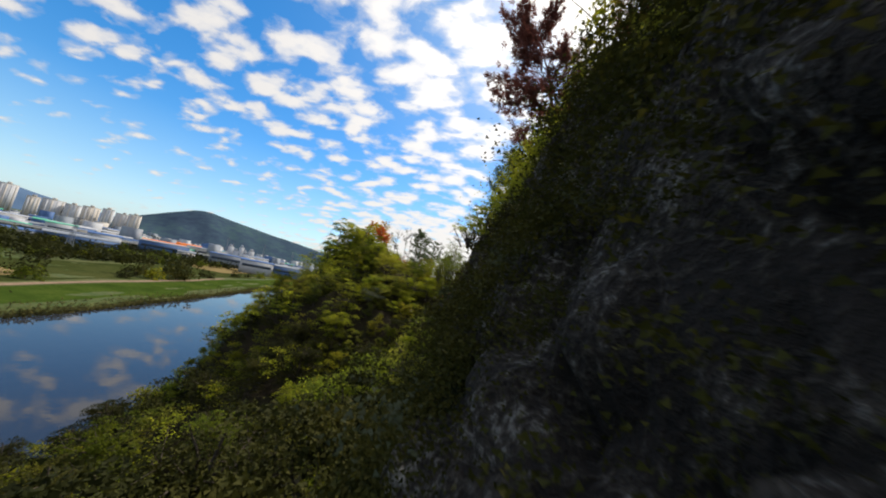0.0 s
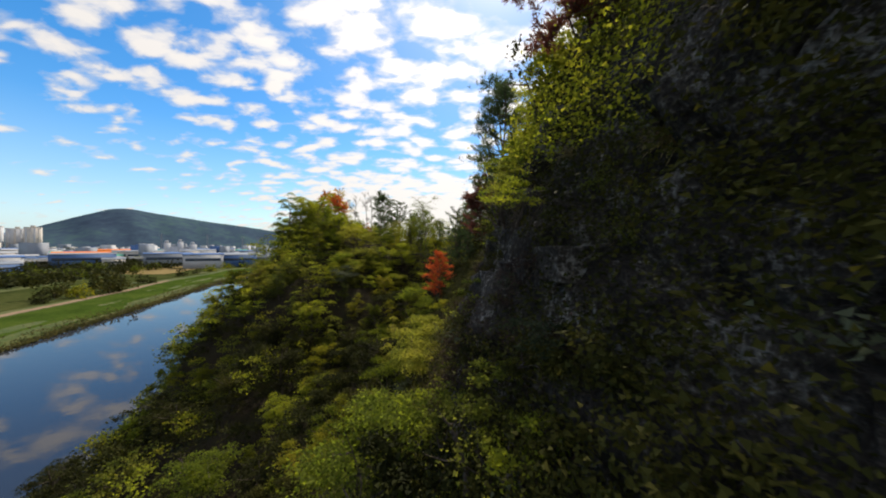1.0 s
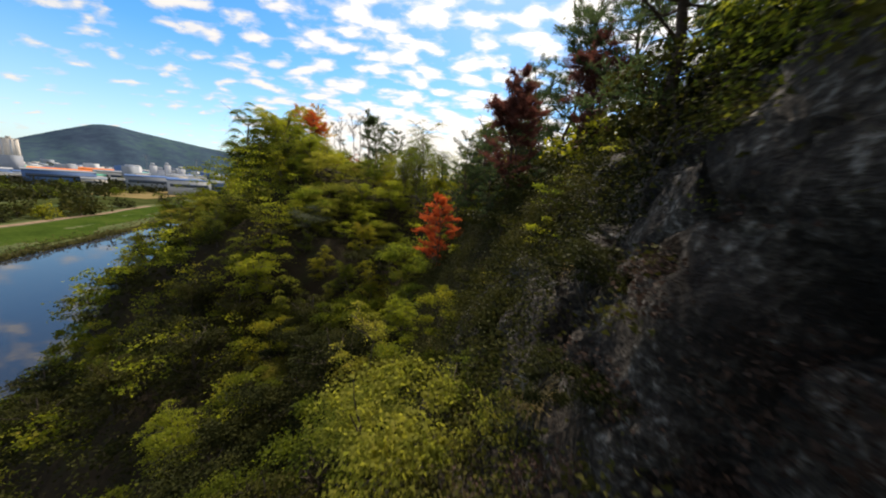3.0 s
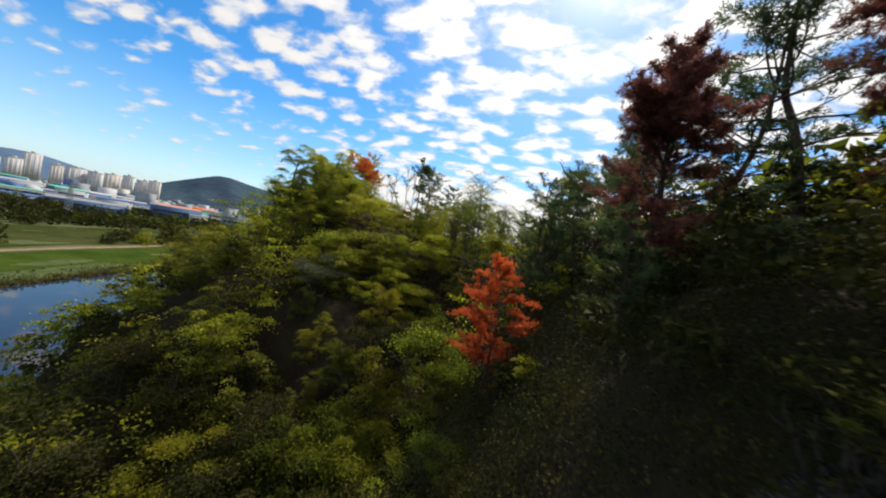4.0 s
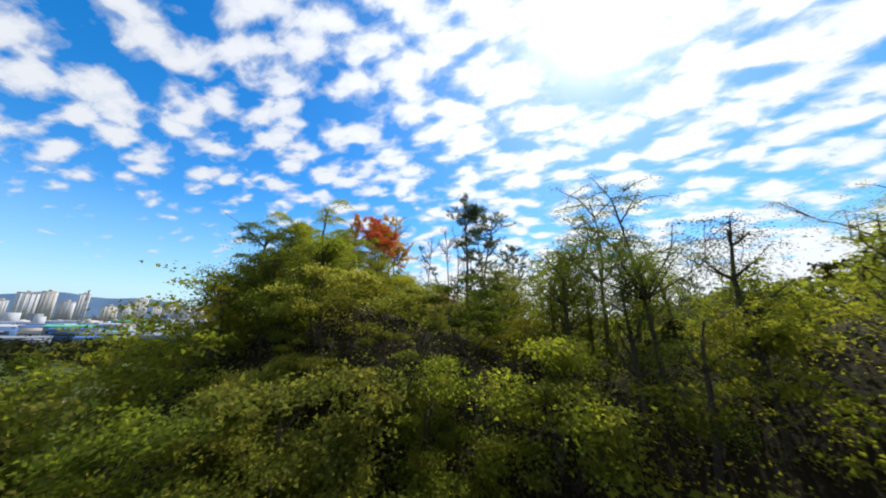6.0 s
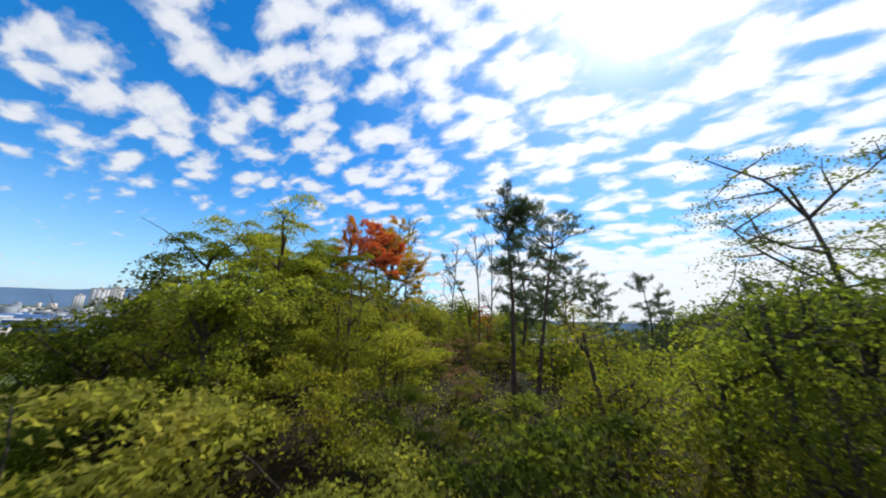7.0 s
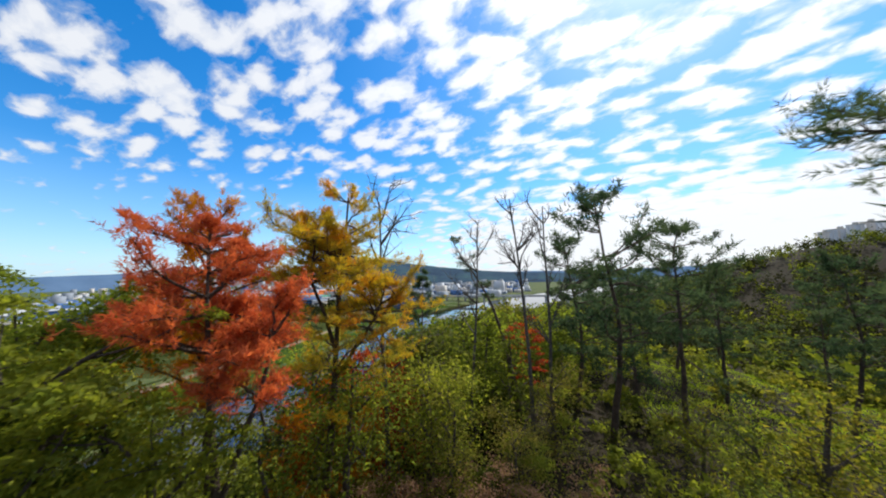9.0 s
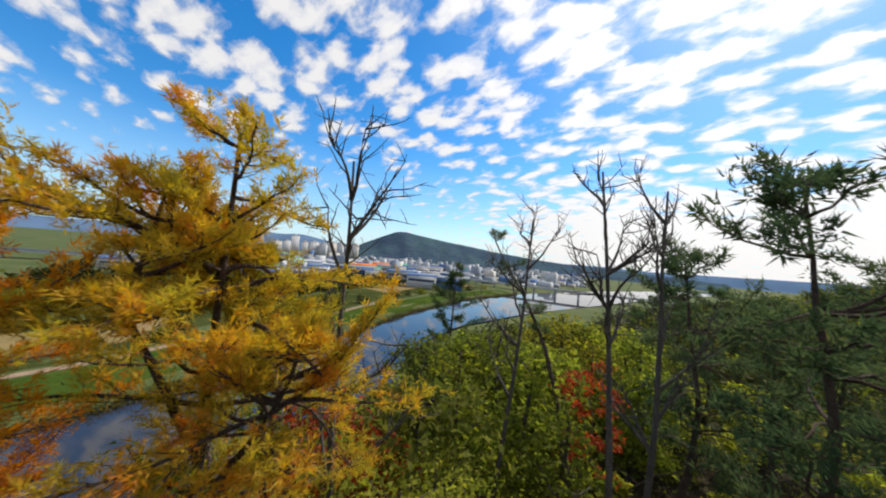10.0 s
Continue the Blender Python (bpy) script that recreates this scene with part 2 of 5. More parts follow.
DRY_GRASS = leaf_material("dry_grass", [(0.12, 0.09, 0.04), (0.24, 0.18, 0.08), (0.36, 0.29, 0.15)], glow=0.3)

# ---------------- mesh helpers ----------------


def mesh_of(name, verts, faces, mats, slots=None, smooth=False):
    me = bpy.data.meshes.new(name)
    verts = np.asarray(verts, np.float32).reshape(-1, 3)
    faces = [np.asarray(f, np.int32) for f in faces if len(f)]
    loops = np.concatenate([f.ravel() for f in faces])
    sizes = np.concatenate([np.full(len(f), f.shape[1], np.int32) for f in faces])
    me.vertices.add(len(verts))
    me.vertices.foreach_set("co", verts.ravel())
    me.loops.add(len(loops))
    me.loops.foreach_set("vertex_index", loops)
    me.polygons.add(len(sizes))
    me.polygons.foreach_set("loop_start", np.concatenate([[0], np.cumsum(sizes)[:-1]]).astype(np.int32))
    me.polygons.foreach_set("loop_total", sizes)
    for m in mats if isinstance(mats, (list, tuple)) else [mats]:
        me.materials.append(m)
    if slots is not None:
        me.polygons.foreach_set("material_index", np.asarray(slots, np.int32))
    if smooth:
        me.polygons.foreach_set("use_smooth", np.ones(len(sizes), bool))
    me.update(calc_edges=True)
    return me


def part(name, me, parent, label=""):
    ob = new(name, me)
    ob.parent = parent
    return tagged(ob, label)


def thing(name, label, category, group="", kind="", at=(0, 0, 0), turn=0.0, size=1.0):
    ob = new(name)
    ob.matrix_basis = Matrix.LocRotScale(at, Euler((0, 0, turn)), (size, size, size))
    return tagged(ob, label, category, group, kind)


class Pile:
    """Collects vertices and faces of many pieces for one mesh."""

    def __init__(self):
        self.v, self.q, self.t, self.n = [], [], [], 0

    def add(self, v, quads=None, tris=None):
        self.v.append(v)
        if quads is not None and len(quads):
            self.q.append(np.asarray(quads) + self.n)
        if tris is not None and len(tris):
            self.t.append(np.asarray(tris) + self.n)
        self.n += len(v)

    def mesh(self, name, mats, smooth=False):
        faces = [np.concatenate(f) for f in (self.q, self.t) if f]
        return mesh_of(name, np.concatenate(self.v), faces, mats, None, smooth)

    def tube(self, pts, radii, sides=6, cap=True):
        pts, radii = np.asarray(pts, float), np.asarray(radii, float)
        d = np.gradient(pts, axis=0)
        d /= np.linalg.norm(d, axis=1)[:, None] + 1e-9
        ref = np.where(np.abs(d[:, 2:3]) > 0.9, [[1.0, 0, 0]], [[0, 0, 1.0]])
        a = np.cross(d, ref)
        a /= np.linalg.norm(a, axis=1)[:, None] + 1e-9
        b = np.cross(d, a)
        ang = np.arange(sides) * 2 * np.pi / sides
        ring = pts[:, None] + radii[:, None, None] * (np.cos(ang)[None, :, None] * a[:, None] + np.sin(ang)[None, :, None] * b[:, None])
        k = len(pts)
        i, j = np.meshgrid(np.arange(k - 1), np.arange(sides), indexing="ij")
        j2 = (j + 1) % sides
        quads = np.stack([i * sides + j, i * sides + j2, (i + 1) * sides + j2, (i + 1) * sides + j], -1).reshape(-1, 4)
        self.add(ring.reshape(-1, 3), quads)

    def box(self, lo, hi):
        x0, y0, z0 = lo
        x1, y1, z1 = hi
        v = np.array([(x, y, z) for z in (z0, z1) for x, y in ((x0, y0), (x1, y0), (x1, y1), (x0, y1))], float)
        self.add(v, [(3, 2, 1, 0), (4, 5, 6, 7), (0, 1, 5, 4), (1, 2, 6, 5), (2, 3, 7, 6), (3, 0, 4, 7)])

    def leaves(self, rng, centres, length, width, droop=0.3, aim=None, spread=1.0, level=0.0, simple=False):
        """A pointed leaf at each centre; level: how far leaves lie flat, facing up; simple: three corners."""
        n = len(centres)
        d = rng.normal(size=(n, 3)) * spread
        d[:, 2] = d[:, 2] * (0.6 - 0.35 * level) - droop
        if aim is not None:
            d = d + aim
        d /= np.linalg.norm(d, axis=1)[:, None] + 1e-9
        face = rng.normal(size=(n, 3)) * (1 - 0.62 * level)
        face[:, 2] += 1.3 * level
        s = np.cross(d, face)
        s /= np.linalg.norm(s, axis=1)[:, None] + 1e-9
        k = rng.uniform(0.6, 1.25, (n, 1))
        ln, wd = length * k, width * k
        tip, mid = centres + d * ln, centres + d * ln * 0.45
        if simple:
            v = np.stack([centres + d * ln * 0.1 + s * wd * 0.6, tip, centres + d * ln * 0.25 - s * wd * 0.6], 1).reshape(-1, 3)
            self.add(v, None, np.arange(3 * n).reshape(-1, 3))
            return
        v = np.stack([centres, mid + s * wd * 0.5, tip, mid - s * wd * 0.5], 1).reshape(-1, 3)
        self.add(v, np.arange(4 * n).reshape(-1, 4))


def smooth_path(rng, start, way, length, steps, wander, lift=0.0):
    pts, d = [np.array(start, float)], np.array(way, float)
    d /= np.linalg.norm(d)
    for _ in range(steps):
        d = d + rng.normal(size=3) * wander + np.array([0, 0, lift])
        d /= np.linalg.norm(d)
        pts.append(pts[-1] + d * length / steps)
    return np.array(pts)

# ---------------- the lie of the land ----------------
SHORE_Y = np.array([-400, -60, 35, 70, 120, 165, 210, 300, 450, 700, 1400], float)
SHORE_NEAR = np.array([-16, -31, -44.5, -55.5, -81, -112, -122, -118, -95, -60, 100], float)
SHORE_FAR = np.array([-80, -92, -102, -108, -124, -140, -156, -178, -182, -150, 20], float)
HILL_X = np.array([-45, -30, -20, -12, -5, -1, 1.5, 3.5, 9], float)
HILL_Y = np.array([-30, 4, 12, 22, 35, 44, 56, 75, 100, 130, 200], float)
HILL_Z = np.array([
    (4, 9, 11, 13, 17, 19.6, 23.0, 28.2, 35),
    (4, 8, 10, 12.6, 17.6, 20.8, 25.4, 32.0, 35),
    (4, 8, 9, 12, 17, 21.8, 29.8, 33.6, 35.5),
    (3, 6, 8, 11, 16.5, 21, 25.4, 28.0, 31.0),
    (3, 8, 14, 14, 16, 21, 24.5, 26, 30),
    (6, 17, 23.5, 21.5, 18, 20, 23, 24.6, 29),
    (10, 26, 29, 27.5, 26, 27, 28, 28.8, 31),
    (16, 26, 28, 28, 28, 28, 28, 28.4, 29.5),
    (14, 24, 26.5, 26.5, 26, 25, 24, 24, 24),
    (5, 13, 18, 19, 19, 18, 17, 16.7, 16),
    (1, 4, 6, 7, 8, 8, 8, 8, 8)], float)


def ease(v):
    v = np.clip(v, 0, 1)
    return v * v * (3 - 2 * v)


def rough(x, y, seed=0):
    """Cheap smooth noise of a few crossed waves."""
    r = np.random.RandomState(seed)
    out = 0
    for f in (0.11, 0.19, 0.33, 0.57, 0.95):
        a, b, p, q = r.uniform(0, 6.28, 4)
        out = out + (np.sin((x * math.cos(a) + y * math.sin(a)) * f * 2 + p) * np.sin((x * math.cos(b) + y * math.sin(b)) * f * 2 + q)) * (0.16 / f) ** 0.6 * 0.5
    return out


def height(x, y):
    x, y = np.asarray(x, float), np.asarray(y, float)
    near, far = np.interp(y, SHORE_Y, SHORE_NEAR), np.interp(y, SHORE_Y, SHORE_FAR)
    iy = np.clip(np.searchsorted(HILL_Y, y) - 1, 0, len(HILL_Y) - 2)
    ix = np.clip(np.searchsorted(HILL_X, x) - 1, 0, len(HILL_X) - 2)
    v = ease((y - HILL_Y[iy]) / (HILL_Y[iy + 1] - HILL_Y[iy]))
    u = np.clip((x - HILL_X[ix]) / (HILL_X[ix + 1] - HILL_X[ix]), 0, 1)
    hill = (HILL_Z[iy, ix] * (1 - u) + HILL_Z[iy, ix + 1] * u) * (1 - v) + (HILL_Z[iy + 1, ix] * (1 - u) + HILL_Z[iy + 1, ix + 1] * u) * v
    hill = hill * np.where(y > 200, np.interp(y, [200, 330], [1, 0.4]), 1) * np.where(y < -30, np.interp(y, [-300, -30], [0.3, 1]), 1)
    hill = hill * np.interp(x, [60, 260], [1, 0.25])
    hill = hill + 0.7 * rough(x, y) * ease(hill / 10)
    hill = hill + 52 * np.exp(-((x - 130) / 120) ** 2 - ((y - 330) / 80) ** 2) + 10 * np.exp(-((x - 45) / 20) ** 2 - ((y - 20) / 60) ** 2)
    bank = np.where(x > near, 1.0, 0.0) * ease((x - near) / 14)
    plain = np.interp(far - x, [0, 4, 14, 40, 5000], [0, 1.0, 2.0, 2.6, 3.2]) + 0.25 * rough(x * 0.3, y * 0.3, 3)
    bed = -2.5
    z = np.where(x > near, bed + (hill - bed) * bank, np.where(x < far, bed + (plain - bed) * ease((far - x) / 4), bed))
    return np.maximum(z, bed)


def ground_at(x, y):
    return float(height(np.array([x]), np.array([y]))[0])


def graded(lo, fine_lo, fine_hi, hi, step):
    mid = np.arange(fine_lo, fine_hi + step, step)
    out, s, p = [], step, fine_hi
    while p < hi:
        s *= 1.12
        p += s
        out.append(p)
    back, s, p = [], step, fine_lo
    while p > lo:
        s *= 1.12
        p -= s
        back.append(p)
    return np.concatenate([back[::-1], mid, out])


def build_ground():
    xs, ys = graded(-4000, -185, 40, 4000, 1.6), graded(-1500, -45, 240, 4500, 1.6)
    gx, gy = np.meshgrid(xs, ys)
    # the soil lies deeper behind the rock face
    gz = height(gx, gy) - 2.4 * ease((gx + 2.4) / 1.6) * ease((5.6 - gx) / 1.6) * ease((gy + 6) / 2) * ease((27.5 - gy) / 2)
    v = np.stack([gx, gy, gz], -1).reshape(-1, 3)
    ny, nx = gx.shape
    i, j = np.meshgrid(np.arange(ny - 1), np.arange(nx - 1), indexing="ij")
    q = np.stack([i * nx + j, i * nx + j + 1, (i + 1) * nx + j + 1, (i + 1) * nx + j], -1).reshape(-1, 4)
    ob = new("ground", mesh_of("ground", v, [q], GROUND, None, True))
    return tagged(ob, "wooded hill, river banks and flat valley floor", "ground", kind="structure")


build_ground()


def build_water():
    ys = np.concatenate([np.arange(-400, 700, 10), [1400]])
    a, b = np.interp(ys, SHORE_Y, SHORE_FAR) - 6, np.interp(ys, SHORE_Y, SHORE_NEAR) + 6
    v = np.stack([np.stack([a, ys, 0 * ys], -1), np.stack([b, ys, 0 * ys], -1)], 1).reshape(-1, 3)
    n = len(ys)
    k = np.arange(n - 1)
    q = np.stack([2 * k, 2 * k + 1, 2 * k + 3, 2 * k + 2], -1)
    tagged(new("water", mesh_of("water", v, [q], WATER)), "still river mirroring the clouded sky", "river", kind="structure")


build_water()

# ---------------- plants ----------------
# a clear lane over the hill, free of branches
LANE = np.array([(0.7, 0, 26.4), (-1.3, 4.3, 27.6), (-1.7, 8.5, 27.6), (-1.5, 12.5, 27.4), (-1.3, 18.4, 27.1), (-2.6, 28, 26.5), (-5.6, 37.1, 27.3), (-7.6, 42.5, 28.7), (-10.1, 49.2, 31.6), (-12.8, 55.2, 34.6), (-15.4, 61.1, 36.3), (-18, 67.2, 37.6)])
LANE = np.concatenate([LANE[:-1] + (LANE[1:] - LANE[:-1]) * k for k in np.linspace(0, 1, 12)])


def lane_free(x, y, top, r):
    spare = 1.9 if y > 44 else 2.6
    d = np.hypot(LANE[:, 0] - x, LANE[:, 1] - y)
    return not np.any((d < r + 0.9) & (LANE[:, 2] < top + spare))


def shrub_meshes(seed, r, h, n, leaf, mat, stems=7, clumps=34):
    rng = np.random.RandomState(seed)
    wood, crown = Pile(), Pile()
    tips = []
    for k in range(stems):
        a = rng.uniform(0, 6.28)
        p = smooth_path(rng, (rng.normal() * 0.15, rng.normal() * 0.15, -0.4), (math.cos(a) * 0.6, math.sin(a) * 0.6, 1), h * rng.uniform(0.7, 1.05), 6, 0.16, 0.05)
        wood.tube(p, np.linspace(0.045, 0.012, 7) * (0.6 + r * 0.3), 5)
        tips.append(p)
        for m in range(3):
            s = p[rng.randint(2, 6)]
            q = smooth_path(rng, s, rng.normal(size=3) + (0, 0, 0.8), r * rng.uniform(0.4, 0.8), 4, 0.2)
            wood.tube(q, np.linspace(0.02, 0.006, 5) * (0.6 + r * 0.3), 4)
            tips.append(q)
    cents = []
    for k in range(clumps):
        u, a = rng.uniform(0.05, 1.0), rng.uniform(0, 6.28)
        rr = r * math.sqrt(u) * rng.uniform(0.75, 1.1)
        z = h * (0.25 + 0.75 * math.sqrt(max(0.0, 1 - (rr / (r * 1.12)) ** 2))) * rng.choice([0.45, 0.7, 0.95, 1.05])
        cents.append((rr * math.cos(a), rr * math.sin(a), z))
    cents = np.array(cents)
    which = rng.randint(0, len(cents), n)
    sig = rng.choice([0.09, 0.14, 0.19], len(cents))[which] * r
    pts = cents[which] + rng.normal(size=(n, 3)) * sig[:, None] * (1, 1, 0.33)
    pts[:, 2] = np.maximum(pts[:, 2] - 0.25 * (np.hypot(*(pts - cents[which])[:, :2].T)) ** 2 / r, 0.05)
    crown.leaves(rng, pts, leaf, leaf * 0.6, level=0.45, simple=True)
    return wood.mesh("shrub_stems", BARK, True), crown.mesh("shrub_leaves", mat)


def broad_tree_meshes(seed, h, r, n, leaf, mat, base=0.35, lean=0.1, bark=None, clump=0.14, limbs=16, pads=64, thin=1.0):
    """Trunk, limbs and twigs in one mesh, leaf clumps at the ends in another."""
    rng = np.random.RandomState(seed)
    wood, crown = Pile(), Pile()
    trunk = smooth_path(rng, (0, 0, -0.6), (rng.normal() * lean, rng.normal() * lean, 1), h * 0.85, 10, 0.07, 0.06)
    wood.tube(trunk, np.linspace(0.022 * h, 0.005 * h, 11) * thin, 8)
    ends = [trunk[-1]]
    for k in range(limbs):
        i = rng.randint(int(10 * base), 10)
        a = k * 2.4 + rng.uniform(-0.4, 0.4)
        p = smooth_path(rng, trunk[i], (math.cos(a), math.sin(a), rng.uniform(0.35, 1.1)), r * rng.uniform(0.65, 1.15) * (1.15 - 0.05 * i), 6, 0.13, 0.04)
        wood.tube(p, np.linspace(0.008 * h, 0.0025 * h, 7) * thin, 6)
        ends += [p[-1], p[4]]
        for m in range(4):
            q = smooth_path(rng, p[rng.randint(2, 6)], rng.normal(size=3) + (0, 0, 0.5), r * rng.uniform(0.3, 0.6), 4, 0.16)
            wood.tube(q, np.linspace(0.003 * h, 0.001 * h, 5), 3)
            ends += [q[-1], q[2]]
    ends = np.array(ends)
    ends = ends[rng.permutation(len(ends))[:pads]]
    share = rng.uniform(0.4, 1.6, len(ends))
    which = rng.choice(len(ends), n, p=share / share.sum())
    sig = (0.35 + 0.65 * share[which]) * clump * r
    off = rng.normal(size=(n, 3)) * sig[:, None] * (1, 1, 0.22)
    off[:, 2] -= 0.22 * (off[:, 0] ** 2 + off[:, 1] ** 2) / np.maximum(sig, 0.05)
    crown.leaves(rng, ends[which] + off, leaf, leaf * 0.55, level=0.45, simple=True)
    return wood.mesh("trunk", bark or BARK, True), crown.mesh("crown", mat)


def pine_meshes(seed, h, r, mat, base=0.45, lean=(0, 0), tufts=9, needles=26, needle=0.15, flat=0.12, bark=None, whorls=9, wide=0.016, bend=0.07, cone=False, full=False, fork=None):
    """A pine: bent trunk and leaders, crooked limbs, side twigs in flat sprays, a brush of needles at each twig's end."""
    rng = np.random.RandomState(seed)
    wood, crown = Pile(), Pile()
    trunk = smooth_path(rng, (0, 0, -0.6), (lean[0], lean[1], 1), h + 0.6, 14, bend, 0.035)
    wood.tube(trunk, h * (0.0025 + 0.0125 * np.linspace(1, 0, 15) ** 1.2) * np.where(np.arange(15) == 0, 1.25, 1), 9)
    leaders = [(trunk, base, whorls, r)]
    for at, ax, ay, ln in fork or ():
        s = trunk[int(at * 14)]
        q = smooth_path(rng, s, (ax, ay, 1.0), ln, 14, 0.12, 0.05)
        wood.tube(q, h * np.linspace(0.0062, 0.002, 15), 7)
        leaders.append((q, 0.55, max(4, int(whorls * 0.6)), r * 0.66))
    seats, aims, sizes = [], [], []
    for path, low, count, wide_r in leaders:
        for w, f in enumerate(np.linspace(low, 0.985, count)):
            i = min(f + rng.uniform(-0.02, 0.02), 0.99) * 14
            i0 = min(int(i), 13)
            s0 = path[i0] + (path[i0 + 1] - path[i0]) * (i - i0)
            g = (f - low) / (1.0 - low)
            reach = (wide_r * (1 - g) ** 0.7 if cone else wide_r * (0.75 + 0.25 * math.sin(math.pi * g)) * (1 - 0.62 * g ** 2.5)) + 0.15
            for k in range(rng.randint(3, 5) if not full else rng.randint(4, 6)):
                if rng.rand() < 0.15:
                    continue
                a = k * 1.7 + w * 1.1 + rng.uniform(-0.6, 0.6)
                ln = reach * rng.choice([0.5, 0.75, 1.0, 1.15]) * rng.uniform(0.85, 1.1)
                p = smooth_path(rng, s0, (math.cos(a), math.sin(a), flat + rng.uniform(-0.25, 0.25) + 0.3 * g), ln, 7, 0.2, 0.02)
                wood.tube(p, np.linspace(0.0042 * h, 0.001 * h, 8) * (0.4 + 0.6 * min(1.0, ln / r)), 5)
                for m in range(tufts + 1):
                    u = (0.28 + 0.72 * min(1.0, (m + rng.uniform(0, 0.8)) / tufts)) * 7
                    j = min(int(u), 6)
                    s = p[j] + (p[j + 1] - p[j]) * (u - j)
                    along = (p[j + 1] - p[j]) / np.linalg.norm(p[j + 1] - p[j])
                    side = np.cross(along, (0, 0, 1.0)) * (1 if m % 2 else -1)
                    d = along * 0.8 + side * rng.uniform(0.2, 1.1) * (m < tufts) + np.array([0, 0, rng.uniform(-0.1, 0.8)])
                    d /= np.linalg.norm(d)
                    tl = rng.uniform(0.75, 1.25) * (0.16 + 0.2 * ln) * (1.2 - 0.65 * u / 7)
                    e = s + d * tl
                    wood.tube(np.array([s, (s + e) / 2 + rng.normal(size=3) * 0.03, e]), [0.013, 0.009, 0.006], 3)
                    for q in np.arange(1.0, 0.3, -max(0.2, 0.2 / max(tl, 0.2))):
                        for twin in range(2 if q < 0.95 else 3):
                            seats.append(s + (e - s) * q + rng.normal(size=3) * (0.09, 0.09, 0.05) * twin)
                            aims.append(d + (0, 0, 0.3) + rng.normal(size=3) * 0.3 * twin)
                            sizes.append(rng.uniform(0.75, 1.2))
    seats, aims, sizes = np.array(seats), np.array(aims), np.array(sizes)
    k = np.repeat(np.arange(len(seats)), needles)
    d = aims[k] * 0.6 + rng.normal(size=(len(k), 3)) * 0.62
    d /= np.linalg.norm(d, axis=1)[:, None]
    root = seats[k] + aims[k] * rng.uniform(-0.55, 0.25, (len(k), 1)) * needle
    ln = needle * sizes[k][:, None] * rng.uniform(0.7, 1.2, (len(k), 1))
    s = np.cross(d, rng.normal(size=(len(k), 3)))
    s *= wide * 0.5 / (np.linalg.norm(s, axis=1)[:, None] + 1e-9)
    v = np.stack([root + d * ln * 0.25 + s, root + d * ln, root + d * ln * 0.25 - s], 1).reshape(-1, 3)
    crown.add(v, None, np.arange(len(v)).reshape(-1, 3))
    return wood.mesh("trunk", bark or PINE_BARK, True), crown.mesh("crown", mat)


def dead_tree_mesh(seed, h, forks=11, reach=0.2, thick=0.0095, lean=(0, 0), twigs=7):
    rng = np.random.RandomState(seed)
    wood = Pile()
    trunk = smooth_path(rng, (0, 0, -0.6), (lean[0], lean[1], 1), h + 0.6, 14, 0.022, 0.04)
    wood.tube(trunk, np.linspace(thick * h, 0.0022 * h, 15), 8)
    for k in range(forks):
        i = rng.randint(6, 14)
        a = rng.uniform(0, 6.28)
        ln = h * reach * rng.uniform(0.5, 1.1) * (1.2 - 0.4 * i / 14)
        p = smooth_path(rng, trunk[i], (math.cos(a), math.sin(a), rng.uniform(0.5, 1.4)), ln, 7, 0.12, 0.07)
        wood.tube(p, np.linspace(0.0042 * h, 0.0009 * h, 8), 5)
        for m in range(twigs):
            q = smooth_path(rng, p[rng.randint(2, 8)], rng.normal(size=3) * 0.7 + (math.cos(a) * 0.5, math.sin(a) * 0.5, 1), ln * rng.uniform(0.25, 0.6), 5, 0.14, 0.05)
            wood.tube(q, np.linspace(0.0016 * h, 0.0005 * h, 6), 4)
            for o in range(2):
                s = smooth_path(rng, q[rng.randint(1, 5)], rng.normal(size=3) * 0.8 + (0, 0, 0.8), ln * 0.22, 3, 0.1)
                wood.tube(s, np.linspace(0.0009 * h, 0.0004 * h, 4), 3)
    return wood.mesh("trunk", DEAD_WOOD, True)


def crown_height(me):
    z = np.empty(len(me.vertices) * 3, np.float32)
    me.vertices.foreach_get("co", z)
    return float(np.percentile(z[2::3], 98.5))


def plant(name, label, category, meshes, x, y, turn=0.0, size=1.0, group="", sink=0.0, top=None):
    names = ("trunk", "crown") if "tree" in name or "pine" in name or "spruce" in name else ("wood", "foliage")
    if top:
        size = (top - ground_at(x, y)) / crown_height(meshes[-1])
    ob = thing(name, label, category, group, "", (x, y, ground_at(x, y) - sink), turn, size)
    for nm, me in zip(names, meshes):
        part(nm, me, ob)
    return ob


def river_view(x, y):
    """Growth stays low on the flank that falls away from the hilltop to the river."""
    return 37.0 - 0.575 * math.hypot(x + 18, y - 67.2) if x < -21 and y > 66 and y - 67.2 < 0.95 * (-18 - x) else 99.0


